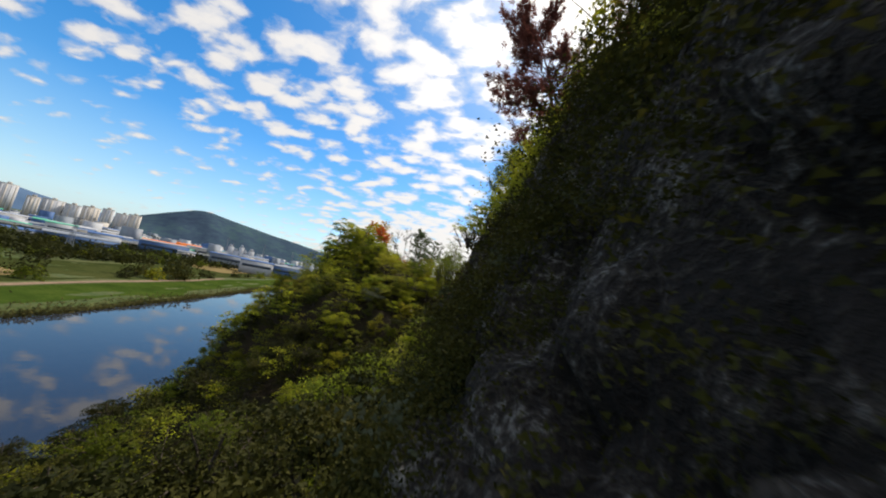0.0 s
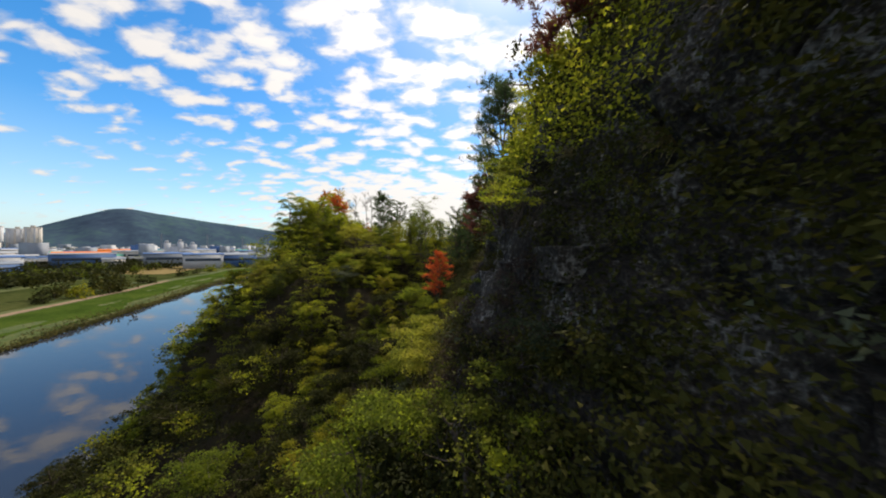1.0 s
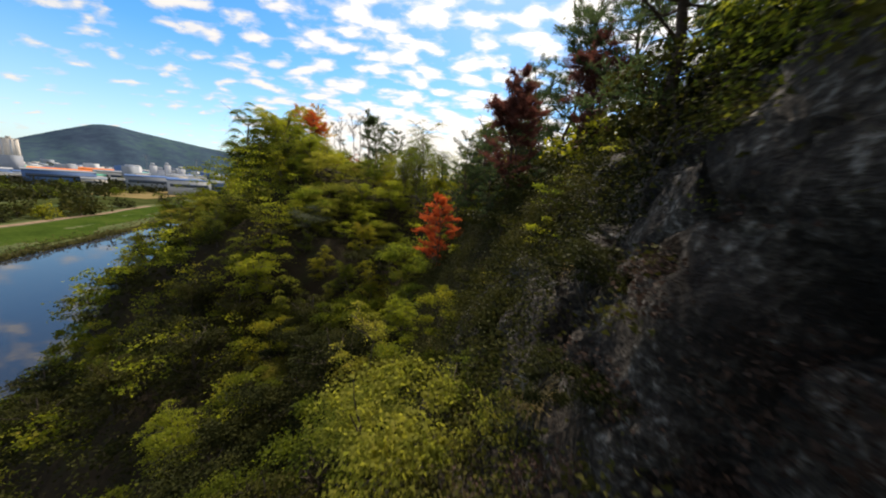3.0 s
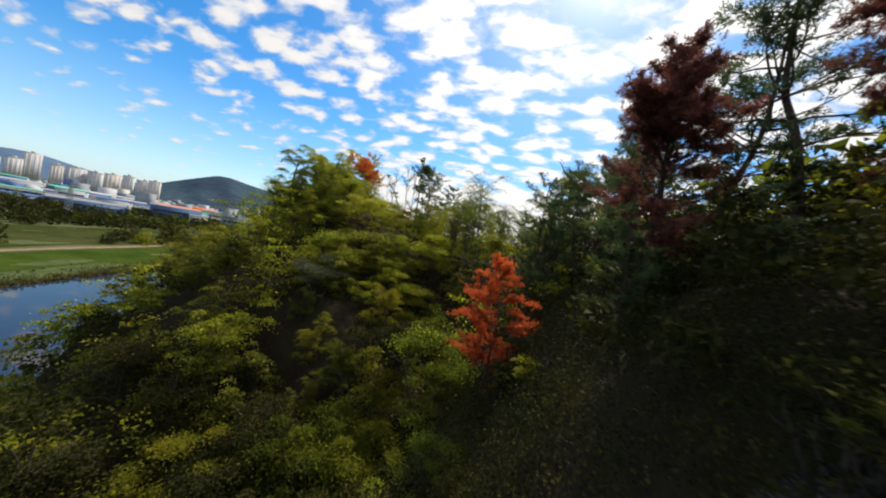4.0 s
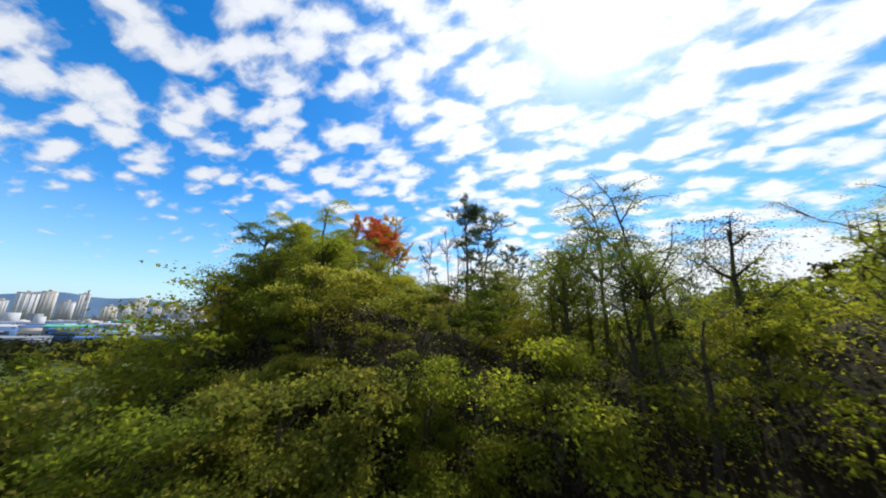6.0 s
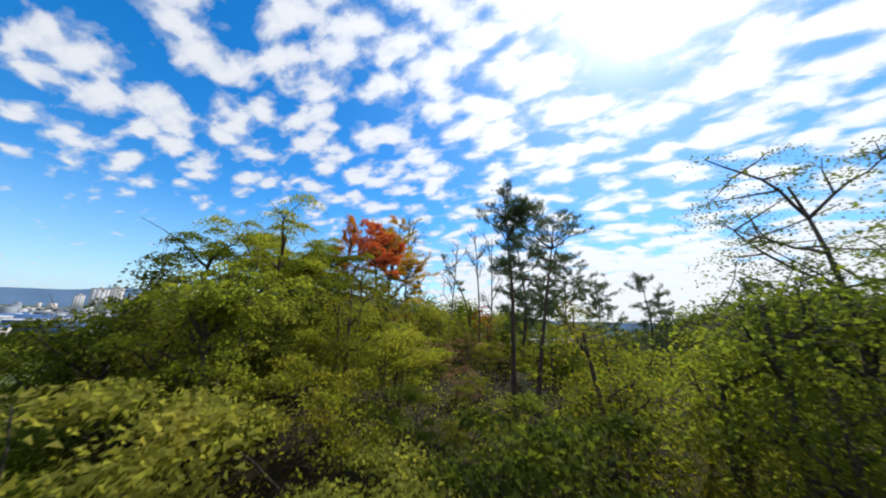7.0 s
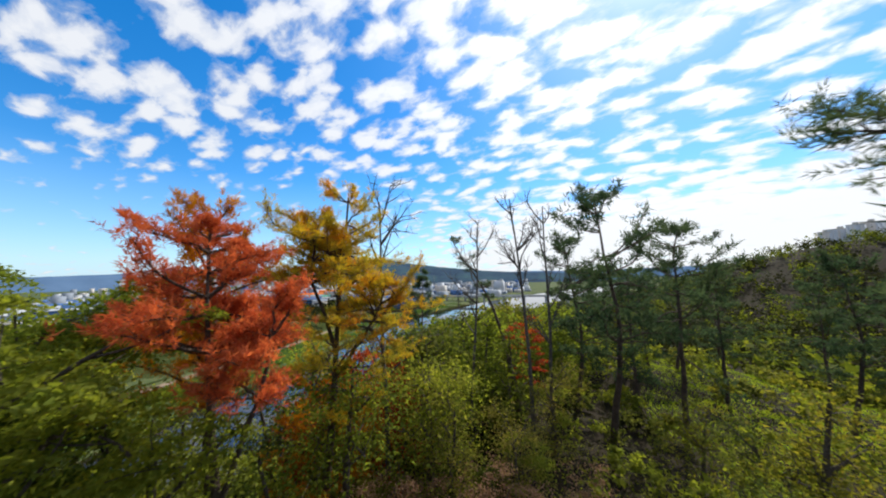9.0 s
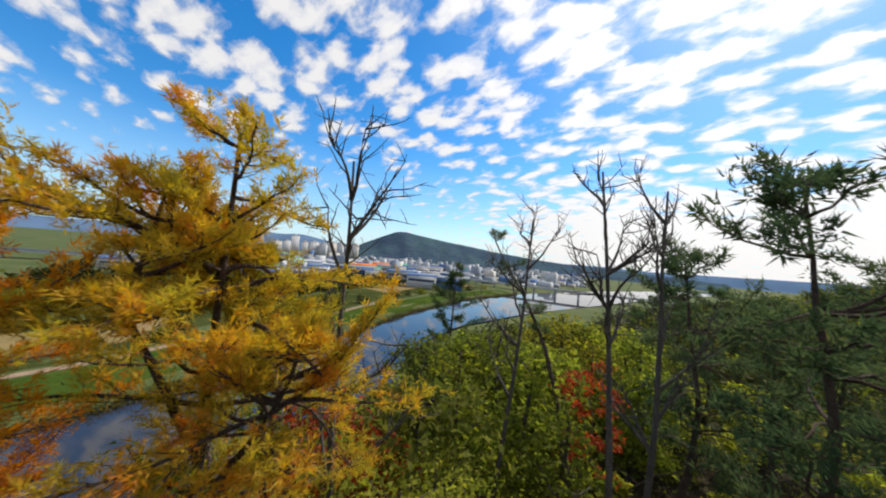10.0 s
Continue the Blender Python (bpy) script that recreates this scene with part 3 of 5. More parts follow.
# --- trees of the hilltop
def hilltop_trees():
    # leafy trees on the west shoulder
    a = broad_tree_meshes(11, 10.6, 3.6, 36000, 0.125, LEAF_SUN_GREEN, base=0.22, clump=0.1, pads=90)
    b = broad_tree_meshes(12, 9.6, 3.2, 32000, 0.125, LEAF_SUN_GREEN, base=0.22, clump=0.1, pads=80)
    c = broad_tree_meshes(13, 8.2, 2.5, 15000, 0.062, LEAF_SUN_GREEN, base=0.5, clump=0.09, limbs=15, pads=150, thin=0.5)
    g = "leafy trees on the hill shoulder"
    lab = "leafy green broadleaf tree with an open rounded crown"
    for m, x, y, turn, top in ((a, -25.1, 60.0, 0.3, 36.2), (b, -29.0, 58.2, 1.7, 35.6), (b, -25.2, 57.8, 3.1, 33.8), (a, -25.6, 62.5, 4.4, 36.8), (b, -23.7, 61.7, 2.2, 35.7),
                               (b, -22.4, 59.8, 0.6, 34.6), (b, -28.4, 61.4, 2.6, 36.0), (b, -21.6, 63.0, 5.0, 34.0), (b, -24.4, 55.4, 4.0, 31.6)):
        plant("broadleaf_tree", lab, "tree", m, x, y, turn, 1.0, g, top=top)
    plant("broadleaf_tree", "slim green broadleaf tree among the shrubs", "tree", c, -3.4, 54.6, 0.9, 0.85, top=34.6)
    plant("broadleaf_tree", "thinly leaved tree with a forked bare trunk", "tree", c, -4.5, 58.9, 0.2, 1.0, top=37.0)
    plant("broadleaf_tree", "thinly leaved small tree with grey twigs", "tree", c, 1.0, 51.5, 2.2, 0.85)
    # pines with red, orange and golden needles
    r1 = pine_meshes(21, 10.4, 1.6, NEEDLE_RED, base=0.78, bend=0.03, lean=(-0.13, 0.0), tufts=9, needles=19, needle=0.17, whorls=6, flat=0.3, wide=0.024, full=True, fork=((0.52, 0.4, 0.1, 3.9), (0.66, -0.6, 0.2, 2.3)))
    plant("pine_tree", "dying pine with rust-red needles and a leaning forked trunk", "tree", r1, -20.9, 63.9, 0.0, top=37.5)
    r2 = pine_meshes(22, 11.2, 2.6, NEEDLE_ORANGE, base=0.5, lean=(-0.05, 0), tufts=9, needles=18, needle=0.17, whorls=10, wide=0.024, full=True)
    plant("pine_tree", "dying pine with orange-brown needles", "tree", r2, -27.2, 66.6, 0.5, top=38.5)
    r3 = pine_meshes(23, 13.2, 3.2, NEEDLE_GOLD, base=0.43, lean=(0.05, 0.02), tufts=9, needles=18, needle=0.17, whorls=12, wide=0.022, full=True, bend=0.025, fork=((0.58, 0.02, -0.6, 5.0), (0.66, -0.35, 0.45, 3.6), (0.5, 0.5, 0.3, 4.0)))
    plant("pine_tree", "tall pine with golden yellow and orange needles", "tree", r3, -25.0, 68.7, 0.0, top=39.4)
    lo = pine_meshes(20, 4.6, 2.2, NEEDLE_ORANGE, base=0.2, tufts=8, needles=18, needle=0.17, whorls=7, wide=0.02)
    plant("pine_tree", "low dying pine with bright orange needles", "tree", lo, -25.6, 69.8, 0.0, top=32.6)
    # green pines close by the lane
    p1 = pine_meshes(24, 10.6, 2.6, NEEDLE_GREEN, flat=0.22, base=0.7, bend=0.02, lean=(0.06, 0.06), tufts=8, needles=18, needle=0.16, whorls=7, wide=0.018, fork=((0.86, -1.25, 1.7, 4.0),))
    plant("pine_tree", "green pine with a bare trunk and flat spreading branches", "tree", p1, -12.2, 62.3, 0.0, top=37.9)
    p2 = pine_meshes(25, 10.6, 1.35, NEEDLE_GREEN, flat=0.35, base=0.66, bend=0.025, lean=(-0.04, 0.0), tufts=7, needles=18, needle=0.16, whorls=7, wide=0.02, fork=((0.8, 0.5, 0.1, 1.8),))
    plant("pine_tree", "slender green pine with a dark bent trunk", "tree", p2, -12.95, 62.5, 0.0, top=38.3)
    # green pines further on
    f1 = pine_meshes(44, 10.6, 3.0, NEEDLE_GREEN, base=0.4, tufts=5, needles=9, needle=0.28, whorls=9, wide=0.05, full=True)
    f2 = pine_meshes(45, 10.6, 2.3, NEEDLE_GREEN, base=0.38, tufts=5, needles=9, needle=0.28, whorls=10, wide=0.05, full=True, lean=(0.12, 0))
    for k, (x, y, s, m) in enumerate(((-16.0, 78.6, 1.16, f2), (-12.2, 83.5, 1.1, f1), (-18.0, 82.6, 1.05, f2), (-9.0, 90.0, 0.95, f1), (-5.0, 86.0, 0.9, f2), (-14.2, 88.5, 0.95, f1), (-16.4, 95.0, 0.95, f1), (-19.5, 97.5, 0.95, f1), (-10.5, 99.0, 1.0, f2),
                                      (-13.0, 96.0, 0.9, f1), (-1.0, 97.0, 0.92, f1), (4.0, 88.0, 0.95, f2), (-7.0, 102.0, 0.9, f2), (8.0, 104.0, 0.9, f1), (12.0, 94.0, 1.0, f1), (-18.0, 106.0, 0.95, f1), (-22.0, 110.0, 0.95, f2))):
        plant("pine_tree", "dark green pine on the wooded slope", "tree", m, x, y, 0.0 if m is f2 else k * 1.3, s, "green pines on the slope")
    tp = pine_meshes(30, 12.0, 0.8, NEEDLE_GREEN, base=0.62, tufts=6, needles=20, needle=0.17, whorls=5)
    plant("pine_tree", "thin half-bare pine with a few green tufts", "tree", tp, -20.5, 78.6, 0.3, top=39.1)
    sp = pine_meshes(26, 16.5, 5.2, NEEDLE_GREEN, base=0.08, tufts=10, needles=8, needle=0.34, flat=0.0, whorls=18, wide=0.05, bend=0.015, cone=True)
    plant("spruce_tree", "dark conical spruce rising from the shrubs", "tree", sp, -33.6, 88.4, 0.0, top=36.9)
    # bare dead trees
    for seed, x, y, top, ln in ((31, -24.1, 71.4, 39.9, (0.0, 0)), (32, -22.6, 76.4, 39.3, (0.02, 0)), (33, -19.1, 75.9, 40.3, (0, 0.02)), (34, -18.6, 77.4, 40.0, (0.03, 0))):
        ob = thing("dead_tree", "bare dead tree with thin upright grey branches", "tree", "bare dead trees", "", (x, y, ground_at(x, y)))
        part("trunk", dead_tree_mesh(seed, top - ground_at(x, y), lean=ln), ob)
    # slender leafy trees along the saddle
    st = [broad_tree_meshes(51 + k, 6.5, 1.5, 7500, 0.065, m, base=0.4, clump=0.24, limbs=9) for k, m in enumerate((LEAF_GREEN, LEAF_OLIVE, LEAF_SUN_GREEN))]
    for k, (x, y, s) in enumerate(((-6.6, 56.4, 1.0), (-4.6, 53.8, 1.0), (-3.4, 52.2, 0.9), (-1.2, 54.0, 1.1), (1.2, 50.0, 0.9), (3.0, 53.5, 1.1), (-10.2, 59.5, 0.62), (-7.4, 61.0, 0.62), (-17.5, 57.5, 0.8), (-19.8, 60.2, 0.95), (-5.2, 59.5, 0.9), (-33.5, 60.5, 0.8), (-31.5, 64.0, 0.9))):
        plant("broadleaf_tree", "slender young broadleaf tree in thin leaf", "tree", st[k % 3], x, y, k * 1.7, s, "young trees on the saddle")
    # upright young growth on the slope down to the river
    ug = [broad_tree_meshes(91 + k, 5.4, 1.25, 2200, 0.19, m, base=0.12, clump=0.34, limbs=9) for k, m in enumerate((LEAF_GREEN, LEAF_SUN_GREEN, LEAF_OLIVE))]
    rng = np.random.RandomState(17)
    for gy in np.arange(73, 101, 3.3):
        for gx in np.arange(-40, -19, 3.3):
            x, y = gx + rng.uniform(-1.2, 1.2), gy + rng.uniform(-1.2, 1.2)
            if math.hypot(x + 33.6, y - 88.4) > 2.5 and math.hypot(x + 25.0, y - 72.0) > 3 and math.hypot(x + 21.0, y - 82.2) > 3 and y - 73 > (x + 24) * 0.5 and lane_free(x, y, 33.5, 2.4):
                k = rng.choice(3, p=[0.45, 0.3, 0.25])
                top = min(rng.uniform(31.2, 34.0), ground_at(x, y) + 8.0, river_view(x, y))
                if top > ground_at(x, y) + 1.2:
                    plant("young_tree", "bushy upright young tree in green leaf", "tree", ug[k], x, y, rng.uniform(0, 6), 1.0, "young growth on the river slope", top=top)
    sap = [broad_tree_meshes(96 + k, 4.0, 1.0, 3400, 0.074, m, base=0.15, clump=0.3, limbs=9) for k, m in enumerate((LEAF_SUN_GREEN, LEAF_GREEN, LEAF_OLIVE, LEAF_SUN_GREEN))]
    for gy in np.arange(54, 76, 2.6):
        for gx in np.arange(-29, 2, 2.6):
            x, y = gx + rng.uniform(-1.2, 1.2), gy + rng.uniform(-1.2, 1.2)
            z, k, top = ground_at(x, y), rng.choice(4, p=[0.35, 0.25, 0.2, 0.2]), rng.uniform(30.6, 33.6)
            away = np.hypot(LANE[:, 0] - x, LANE[:, 1] - y)
            if rng.rand() < 0.25 or away.min() < (4.8 if x > -12 else 3.8) or (y > 64 and x > -9.5) or not lane_free(x, y, top - 0.6, 1.4):
                continue
            turn = rng.uniform(0, 6)
            if x > -8.5 and y < 58:
                continue
            plant("young_tree", "slim upright sapling in yellow-green leaf", "tree", sap[k], x, y, turn, 1.0, "saplings on the hilltop", top=max(min(top, z + 5.2) if y < 62 else top, z + 1.6))
    for k, (x, y, top) in enumerate(((-19.7, 56.6, 32.8), (-18.3, 57.9, 32.1), (-21.8, 56.4, 33.2), (-17.3, 59.6, 31.5), (-20.4, 58.6, 32.6), (-22.6, 54.6, 32.4), (-19.0, 54.4, 31.4), (-7.0, 57.4, 32.6))):
        plant("young_tree", "slim upright sapling in yellow-green leaf", "tree", sap[k % 4], x, y, k * 1.7, 1.0, "saplings on the hilltop", top=top)
    # dry brown brush below the pines
    db = shrub_meshes(95, 1.3, 2.4, 1500, 0.09, DRY_LEAF, stems=9, clumps=24)
    for k, (x, y, s) in enumerate(((-20.6, 68.5, 1.0), (-19.2, 70.6, 0.9), (-18.0, 66.4, 0.7), (-21.6, 71.4, 0.9), (-15.2, 62.2, 0.75), (-19.6, 66.4, 0.9), (-17.6, 69.6, 0.9), (-22.6, 69.0, 1.0), (-16.4, 72.0, 0.8))):
        plant("brush", "dry brown brush with withered leaves", "shrub", db, x, y, k * 1.9, s, "dry brush on the hilltop")
    # small red maples under the pines
    rm = shrub_meshes(41, 1.7, 3.6, 2600, 0.16, LEAF_RED)
    plant("maple_shrub", "small maple with scarlet autumn leaves", "shrub", rm, -26.6, 72.6, 0.0, top=32.2)
    slim = shrub_meshes(42, 1.0, 4.2, 2600, 0.12, LEAF_RED)
    plant("maple_shrub", "small maple with dark red autumn leaves", "shrub", slim, -21.0, 82.2, 2.0, top=33.4)
    plant("maple_shrub", "small maple with orange-red leaves", "shrub", rm, -28.6, 71.2, 3.0, 0.9)
    plant("maple_shrub", "small maple with dark red autumn leaves", "shrub", rm, -34.5, 104.0, 3.0, 1.2)


hilltop_trees()


def ravine_trees():
    red = pine_meshes(27, 7.6, 2.4, NEEDLE_RED, base=0.28, tufts=10, needles=20, needle=0.17, whorls=11, wide=0.024, lean=(-0.05, 0.08), full=True)
    plant("pine_tree", "dead pine with bright orange-red needles in the ravine", "tree", red, -1.35, 36.0, 0.0, top=26.8)
    rb = pine_meshes(28, 9.6, 2.1, NEEDLE_DULL, base=0.3, tufts=9, needles=18, needle=0.19, whorls=13, wide=0.03, full=True, flat=0.25, bend=0.03, fork=((0.6, 0.5, 0.2, 3.2), (0.55, -0.5, -0.3, 3.2)))
    gp = pine_meshes(29, 11.0, 3.2, NEEDLE_GREEN, base=0.16, tufts=5, needles=9, needle=0.25, whorls=10, wide=0.048, full=True)
    plant("pine_tree", "tall pine with dull red-brown needles on the ridge", "tree", rb, 3.0, 33.4, 0.4, top=34.6)
    plant("pine_tree", "tall pine with dull red-brown needles on the ridge", "tree", rb, 6.3, 30.6, 2.0, top=35.6)
    for k, (x, y, top) in enumerate(((8.3, 29.0, 40.0), (3.2, 41.0, 32.6), (6.0, 41.0, 37.5), (10.6, 27.4, 41.5), (5.2, 44.7, 38.2), (8.8, 36.0, 43.5), (1.8, 42.4, 32.4), (7.5, 48.5, 37.0), (11.0, 31.0, 42.0), (6.8, 37.5, 40.0), (2.4, 46.8, 33.5), (5.0, 38.4, 35.5), (2.4, 42.6, 31.8), (1.7, 31.6, 28.8), (3.6, 30.6, 29.4))):
        plant("pine_tree", "dark green pine on the ridge", "tree", gp, x, y, k * 1.1, 1, "pines on the ridge", top=top)
    ok = broad_tree_meshes(48, 8.6, 2.9, 16000, 0.125, LEAF_OLIVE, base=0.25, clump=0.11, pads=80)
    plant("broadleaf_tree", "rounded olive green oak on the ridge", "tree", ok, 3.4, 50.2, 0.4, top=35.0)
    plant("broadleaf_tree", "rounded olive green oak on the ridge", "tree", ok, 6.6, 46.6, 2.4, top=36.4)
    small = pine_meshes(46, 5.2, 1.0, NEEDLE_RED, base=0.3, tufts=8, needles=18, needle=0.16, whorls=7, wide=0.022)
    plant("pine_tree", "small dead pine with red needles under the ridge", "tree", small, -1.9, 46.6, 0.5, top=26.4)
    x, y = -1.5, 40.6
    snag = thing("dead_tree", "bare dead tree with long pale crooked limbs", "tree", "", "", (x, y, ground_at(x, y)))
    rng, wood, h = np.random.RandomState(49), Pile(), 26.3 - ground_at(x, y)
    stem = smooth_path(rng, (0, 0, -0.5), (-0.05, 0.0, 1), h + 0.5, 12, 0.04, 0.03)
    wood.tube(stem, np.linspace(0.09, 0.03, 13), 8)
    for at, ax, ay, az, ln, lift in ((11, -1.0, 0.22, -0.05, 3.0, 0.06), (9, -1.0, -0.3, -0.25, 2.5, 0.12), (12, -0.8, 0.5, 0.15, 2.6, 0.0), (10, -0.6, -0.8, 0.1, 1.8, 0.05)):
        limb = smooth_path(rng, stem[at], (ax, ay, az), ln, 10, 0.1, lift)
        wood.tube(limb, np.linspace(0.032, 0.008, 11), 6)
        for m in range(5):
            twig = smooth_path(rng, limb[rng.randint(3, 10)], (ax + rng.normal() * 0.5, ay + rng.normal() * 0.5, 0.2 + rng.normal() * 0.3), ln * rng.uniform(0.12, 0.3), 5, 0.12)
            wood.tube(twig, np.linspace(0.012, 0.004, 6), 4)
    part("trunk", wood.mesh("trunk", DEAD_WOOD, True), snag)
    cp = pine_meshes(37, 5.2, 2.0, NEEDLE_DULL, base=0.25, tufts=9, needles=22, needle=0.17, whorls=9, wide=0.032, full=True, lean=(-0.22, -0.05))
    plant("pine_tree", "red-brown pine leaning out from the cliff top", "tree", cp, 2.7, 9.4, 0.0, top=37.2)
    plant("pine_tree", "red-brown pine leaning out from the cliff top", "tree", cp, 4.4, 8.4, 2.4, top=38.0)
    ck = pine_meshes(38, 7.5, 1.5, NEEDLE_GREEN, base=0.25, tufts=7, needles=14, needle=0.17, whorls=10, wide=0.026, full=True, lean=(-0.08, 0))
    plant("pine_tree", "dark green pine on the cliff top", "tree", ck, 1.4, 16.2, 0.0, top=34.9)
    plant("pine_tree", "dark green pine on the cliff top", "tree", ck, 2.6, 19.8, 2.1, top=36.5)
    bare = thing("dead_tree", "bare crooked tree on the cliff top", "tree", "", "", (3.8, 9.0, ground_at(3.8, 9.0)))
    part("trunk", dead_tree_mesh(39, 5.2, forks=9, reach=0.4, thick=0.014, lean=(-0.15, 0.1)), bare)


ravine_trees()


CROWNS = []


def slope_trees():
    """Small bushy trees with domed crowns on the steep side of the spur."""
    mats = (LEAF_GREEN, LEAF_SUN_GREEN, LEAF_DARK_SHADED, LEAF_OLIVE, LEAF_GREEN, LEAF_SUN_YELLOW)
    labels = ("bushy green tree with a domed crown", "bushy tree with bright yellow-green leaves", "bushy tree, dark green deepened for shade", "olive green bushy tree turning yellow", "green tree with layered branches", "bushy tree with yellow leaves brightened for sun")
    kinds = [broad_tree_meshes(110 + k, 5.2, 2.1, 8400, 0.115, m, base=0.16, clump=0.1, limbs=15, pads=78) for k, m in enumerate(mats)]
    # yellow and bright kinds paint the sunlit spots of the slope
    for k, (x, y, top, m) in enumerate(((-18.8, 39.6, 22.2, 5), (-16.2, 38.2, 20.8, 1), (-13.4, 37.0, 19.6, 5), (-21.8, 41.4, 23.6, 3), (-10.6, 38.4, 18.6, 3), (-25.0, 44.5, 25.2, 5), (-4.4, 26.4, 21.2, 5), (-3.0, 28.6, 21.4, 1), (-11.4, 40.4, 21.4, 0), (-13.8, 41.6, 22.6, 3), (-8.8, 39.4, 20.4, 4))):
        plant("bushy_tree", labels[m], "tree", kinds[m], x, y, k * 1.3, 1.0, "bushy trees on the spur", top=top)
        CROWNS.append((x, y, 1.8))
    rng = np.random.RandomState(33)
    for gy in np.arange(-2, 56, 4.6):
        for gx in np.arange(-40, -3, 4.6):
            x, y = gx + rng.uniform(-1.8, 1.8), gy + rng.uniform(-1.8, 1.8)
            s, k = rng.uniform(0.65, 1.2), rng.choice(6, p=[0.32, 0.13, 0.3, 0.1, 0.12, 0.03])
            # dark kinds on the lower slope paint the shade there
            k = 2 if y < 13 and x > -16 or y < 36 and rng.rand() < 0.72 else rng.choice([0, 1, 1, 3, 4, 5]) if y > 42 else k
            z = ground_at(x, y)
            if rng.rand() < 0.3 or z < 3 or math.hypot(x + 1.5, y - 36.0) < 3.8 or not lane_free(x, y, z + 5.6 * s, 3.4 * s + 1.2):
                continue
            plant("bushy_tree", labels[k], "tree", kinds[k], x, y, rng.uniform(0, 6), s, "bushy trees on the spur")
            CROWNS.append((x, y, 1.5 * s))


slope_trees()


SHRUB_H = (2.4, 2.0, 2.9, 2.2, 2.3, 2.6)


def hill_shrubs():
    """A jittered grid of shrubs: those along the middle of the hill one by one, the rest joined as thicket."""
    kinds = []
    for k, (mat, n, leaf) in enumerate(((LEAF_GREEN, 6800, 0.094), (LEAF_OLIVE, 6800, 0.092), (LEAF_SUN_GREEN, 6600, 0.094), (LEAF_DARK_SHADED, 6600, 0.096), (LEAF_GREY, 5200, 0.088), (LEAF_SUN_YELLOW, 6800, 0.092))):
        kinds.append(shrub_meshes(60 + k, 1.65, SHRUB_H[k], n, leaf, mat, stems=4, clumps=17))
    labels = ["leafy green shrub on the hill slope", "olive green shrub with yellowing leaves", "tall bright green leafy shrub", "dense leafy shrub, dark green deepened for shade", "grey-leaved shrub with pale twigs", "yellow-green shrub, leaf colour brightened for sun"]
    rng = np.random.RandomState(5)
    spots = []
    grid = [(gx, gy) for gy in np.arange(-8, 132, 2.7) for gx in np.arange(-56, 24, 2.7)]
    grid += [(gx, gy) for gy in np.arange(32, 52, 2.1) for gx in np.arange(-40, -7, 2.3)]
    for gx, gy in grid:
        x, y = gx + rng.uniform(-1.2, 1.2), gy + rng.uniform(-1.2, 1.2)
        # below y 34 dark kinds prevail and stand for the slope's shade
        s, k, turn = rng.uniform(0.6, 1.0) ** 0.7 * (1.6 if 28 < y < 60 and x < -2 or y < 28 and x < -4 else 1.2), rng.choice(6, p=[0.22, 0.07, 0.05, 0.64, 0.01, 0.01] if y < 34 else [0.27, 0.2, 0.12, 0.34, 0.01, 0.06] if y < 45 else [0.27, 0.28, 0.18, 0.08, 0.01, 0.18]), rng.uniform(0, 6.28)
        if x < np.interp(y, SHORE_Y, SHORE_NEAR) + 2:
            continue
        # near slope all in dark kinds, as shade beside the cliff
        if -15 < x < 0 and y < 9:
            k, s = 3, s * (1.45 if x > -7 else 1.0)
        # the sunlit rib is painted with the yellow kind
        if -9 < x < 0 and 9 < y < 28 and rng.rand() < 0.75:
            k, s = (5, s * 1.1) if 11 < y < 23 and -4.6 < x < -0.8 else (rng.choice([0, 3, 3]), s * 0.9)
        if -40 < x < -19 and 72 < y < 101:
            s *= 0.7
        if y > 101 and x < -17:
            s *= 1.5
        s = min(s, max(0.32, (river_view(x, y) - ground_at(x, y)) / SHRUB_H[k]))
        if (-8 < x < 16 and 67 < y < 112 or -14 < x < 0 and 73 < y < 100) and rng.rand() < 0.8:
            continue
        if x > -1 and 16 < y < 34:
            s *= 0.85
        # dark kinds again paint the shade on the ravine side
        if x > -0.5 and 20 < y < 50:
            k = 3 if rng.rand() < 0.7 else 0
        if math.hypot(x + 1.7, y - 36.0) < 2.6 or (-4.5 < x < 0.5 and 30 < y < 38):
            s *= 0.42
        z = ground_at(x, y)
        if x > -2.5 and y < 36 and np.hypot(LANE[:, 0] - x, LANE[:, 1] - y).min() < 4.0 and z + SHRUB_H[k] * s > 24.3:
            s, k = min(s, 0.5), 3
        if any(math.hypot(x - cx, y - cy) < cr for cx, cy, cr in CROWNS):
            continue
        if y < 56 and x < -3:
            s *= rng.choice([0.65, 0.85, 1.1])
        if y > 56 and -30 < x < 4:
            s *= rng.choice([0.45, 0.6, 0.85])
        while s > 0.3 and not lane_free(x, y, z + SHRUB_H[k] * s * 1.1, 1.8 * s):
            s *= 0.8
        if s <= 0.3:
            continue
        if y > 44 and np.hypot(LANE[:, 0] - x, LANE[:, 1] - y).min() < 3.0:
            s, k = s * 0.85, rng.choice([0, 2, 5])
        mid = np.hypot(LANE[:, 0] - x - 3, LANE[:, 1] - y + 3).min()
        spots.append((mid, x, y, z, s, k, turn))
    spots.sort()
    for mid, x, y, z, s, k, turn in spots[:130]:
        plant("shrub", labels[k], "shrub", kinds[k], x, y, turn, s, "shrubs on the hill", 0.15)
    piles = {LEAF_GREEN: Pile(), LEAF_OLIVE: Pile(), LEAF_DARK_SHADED: Pile(), LEAF_SUN_GREEN: Pile()}
    mats = (LEAF_GREEN, LEAF_OLIVE, LEAF_SUN_GREEN, LEAF_DARK_SHADED, LEAF_OLIVE, LEAF_SUN_GREEN)
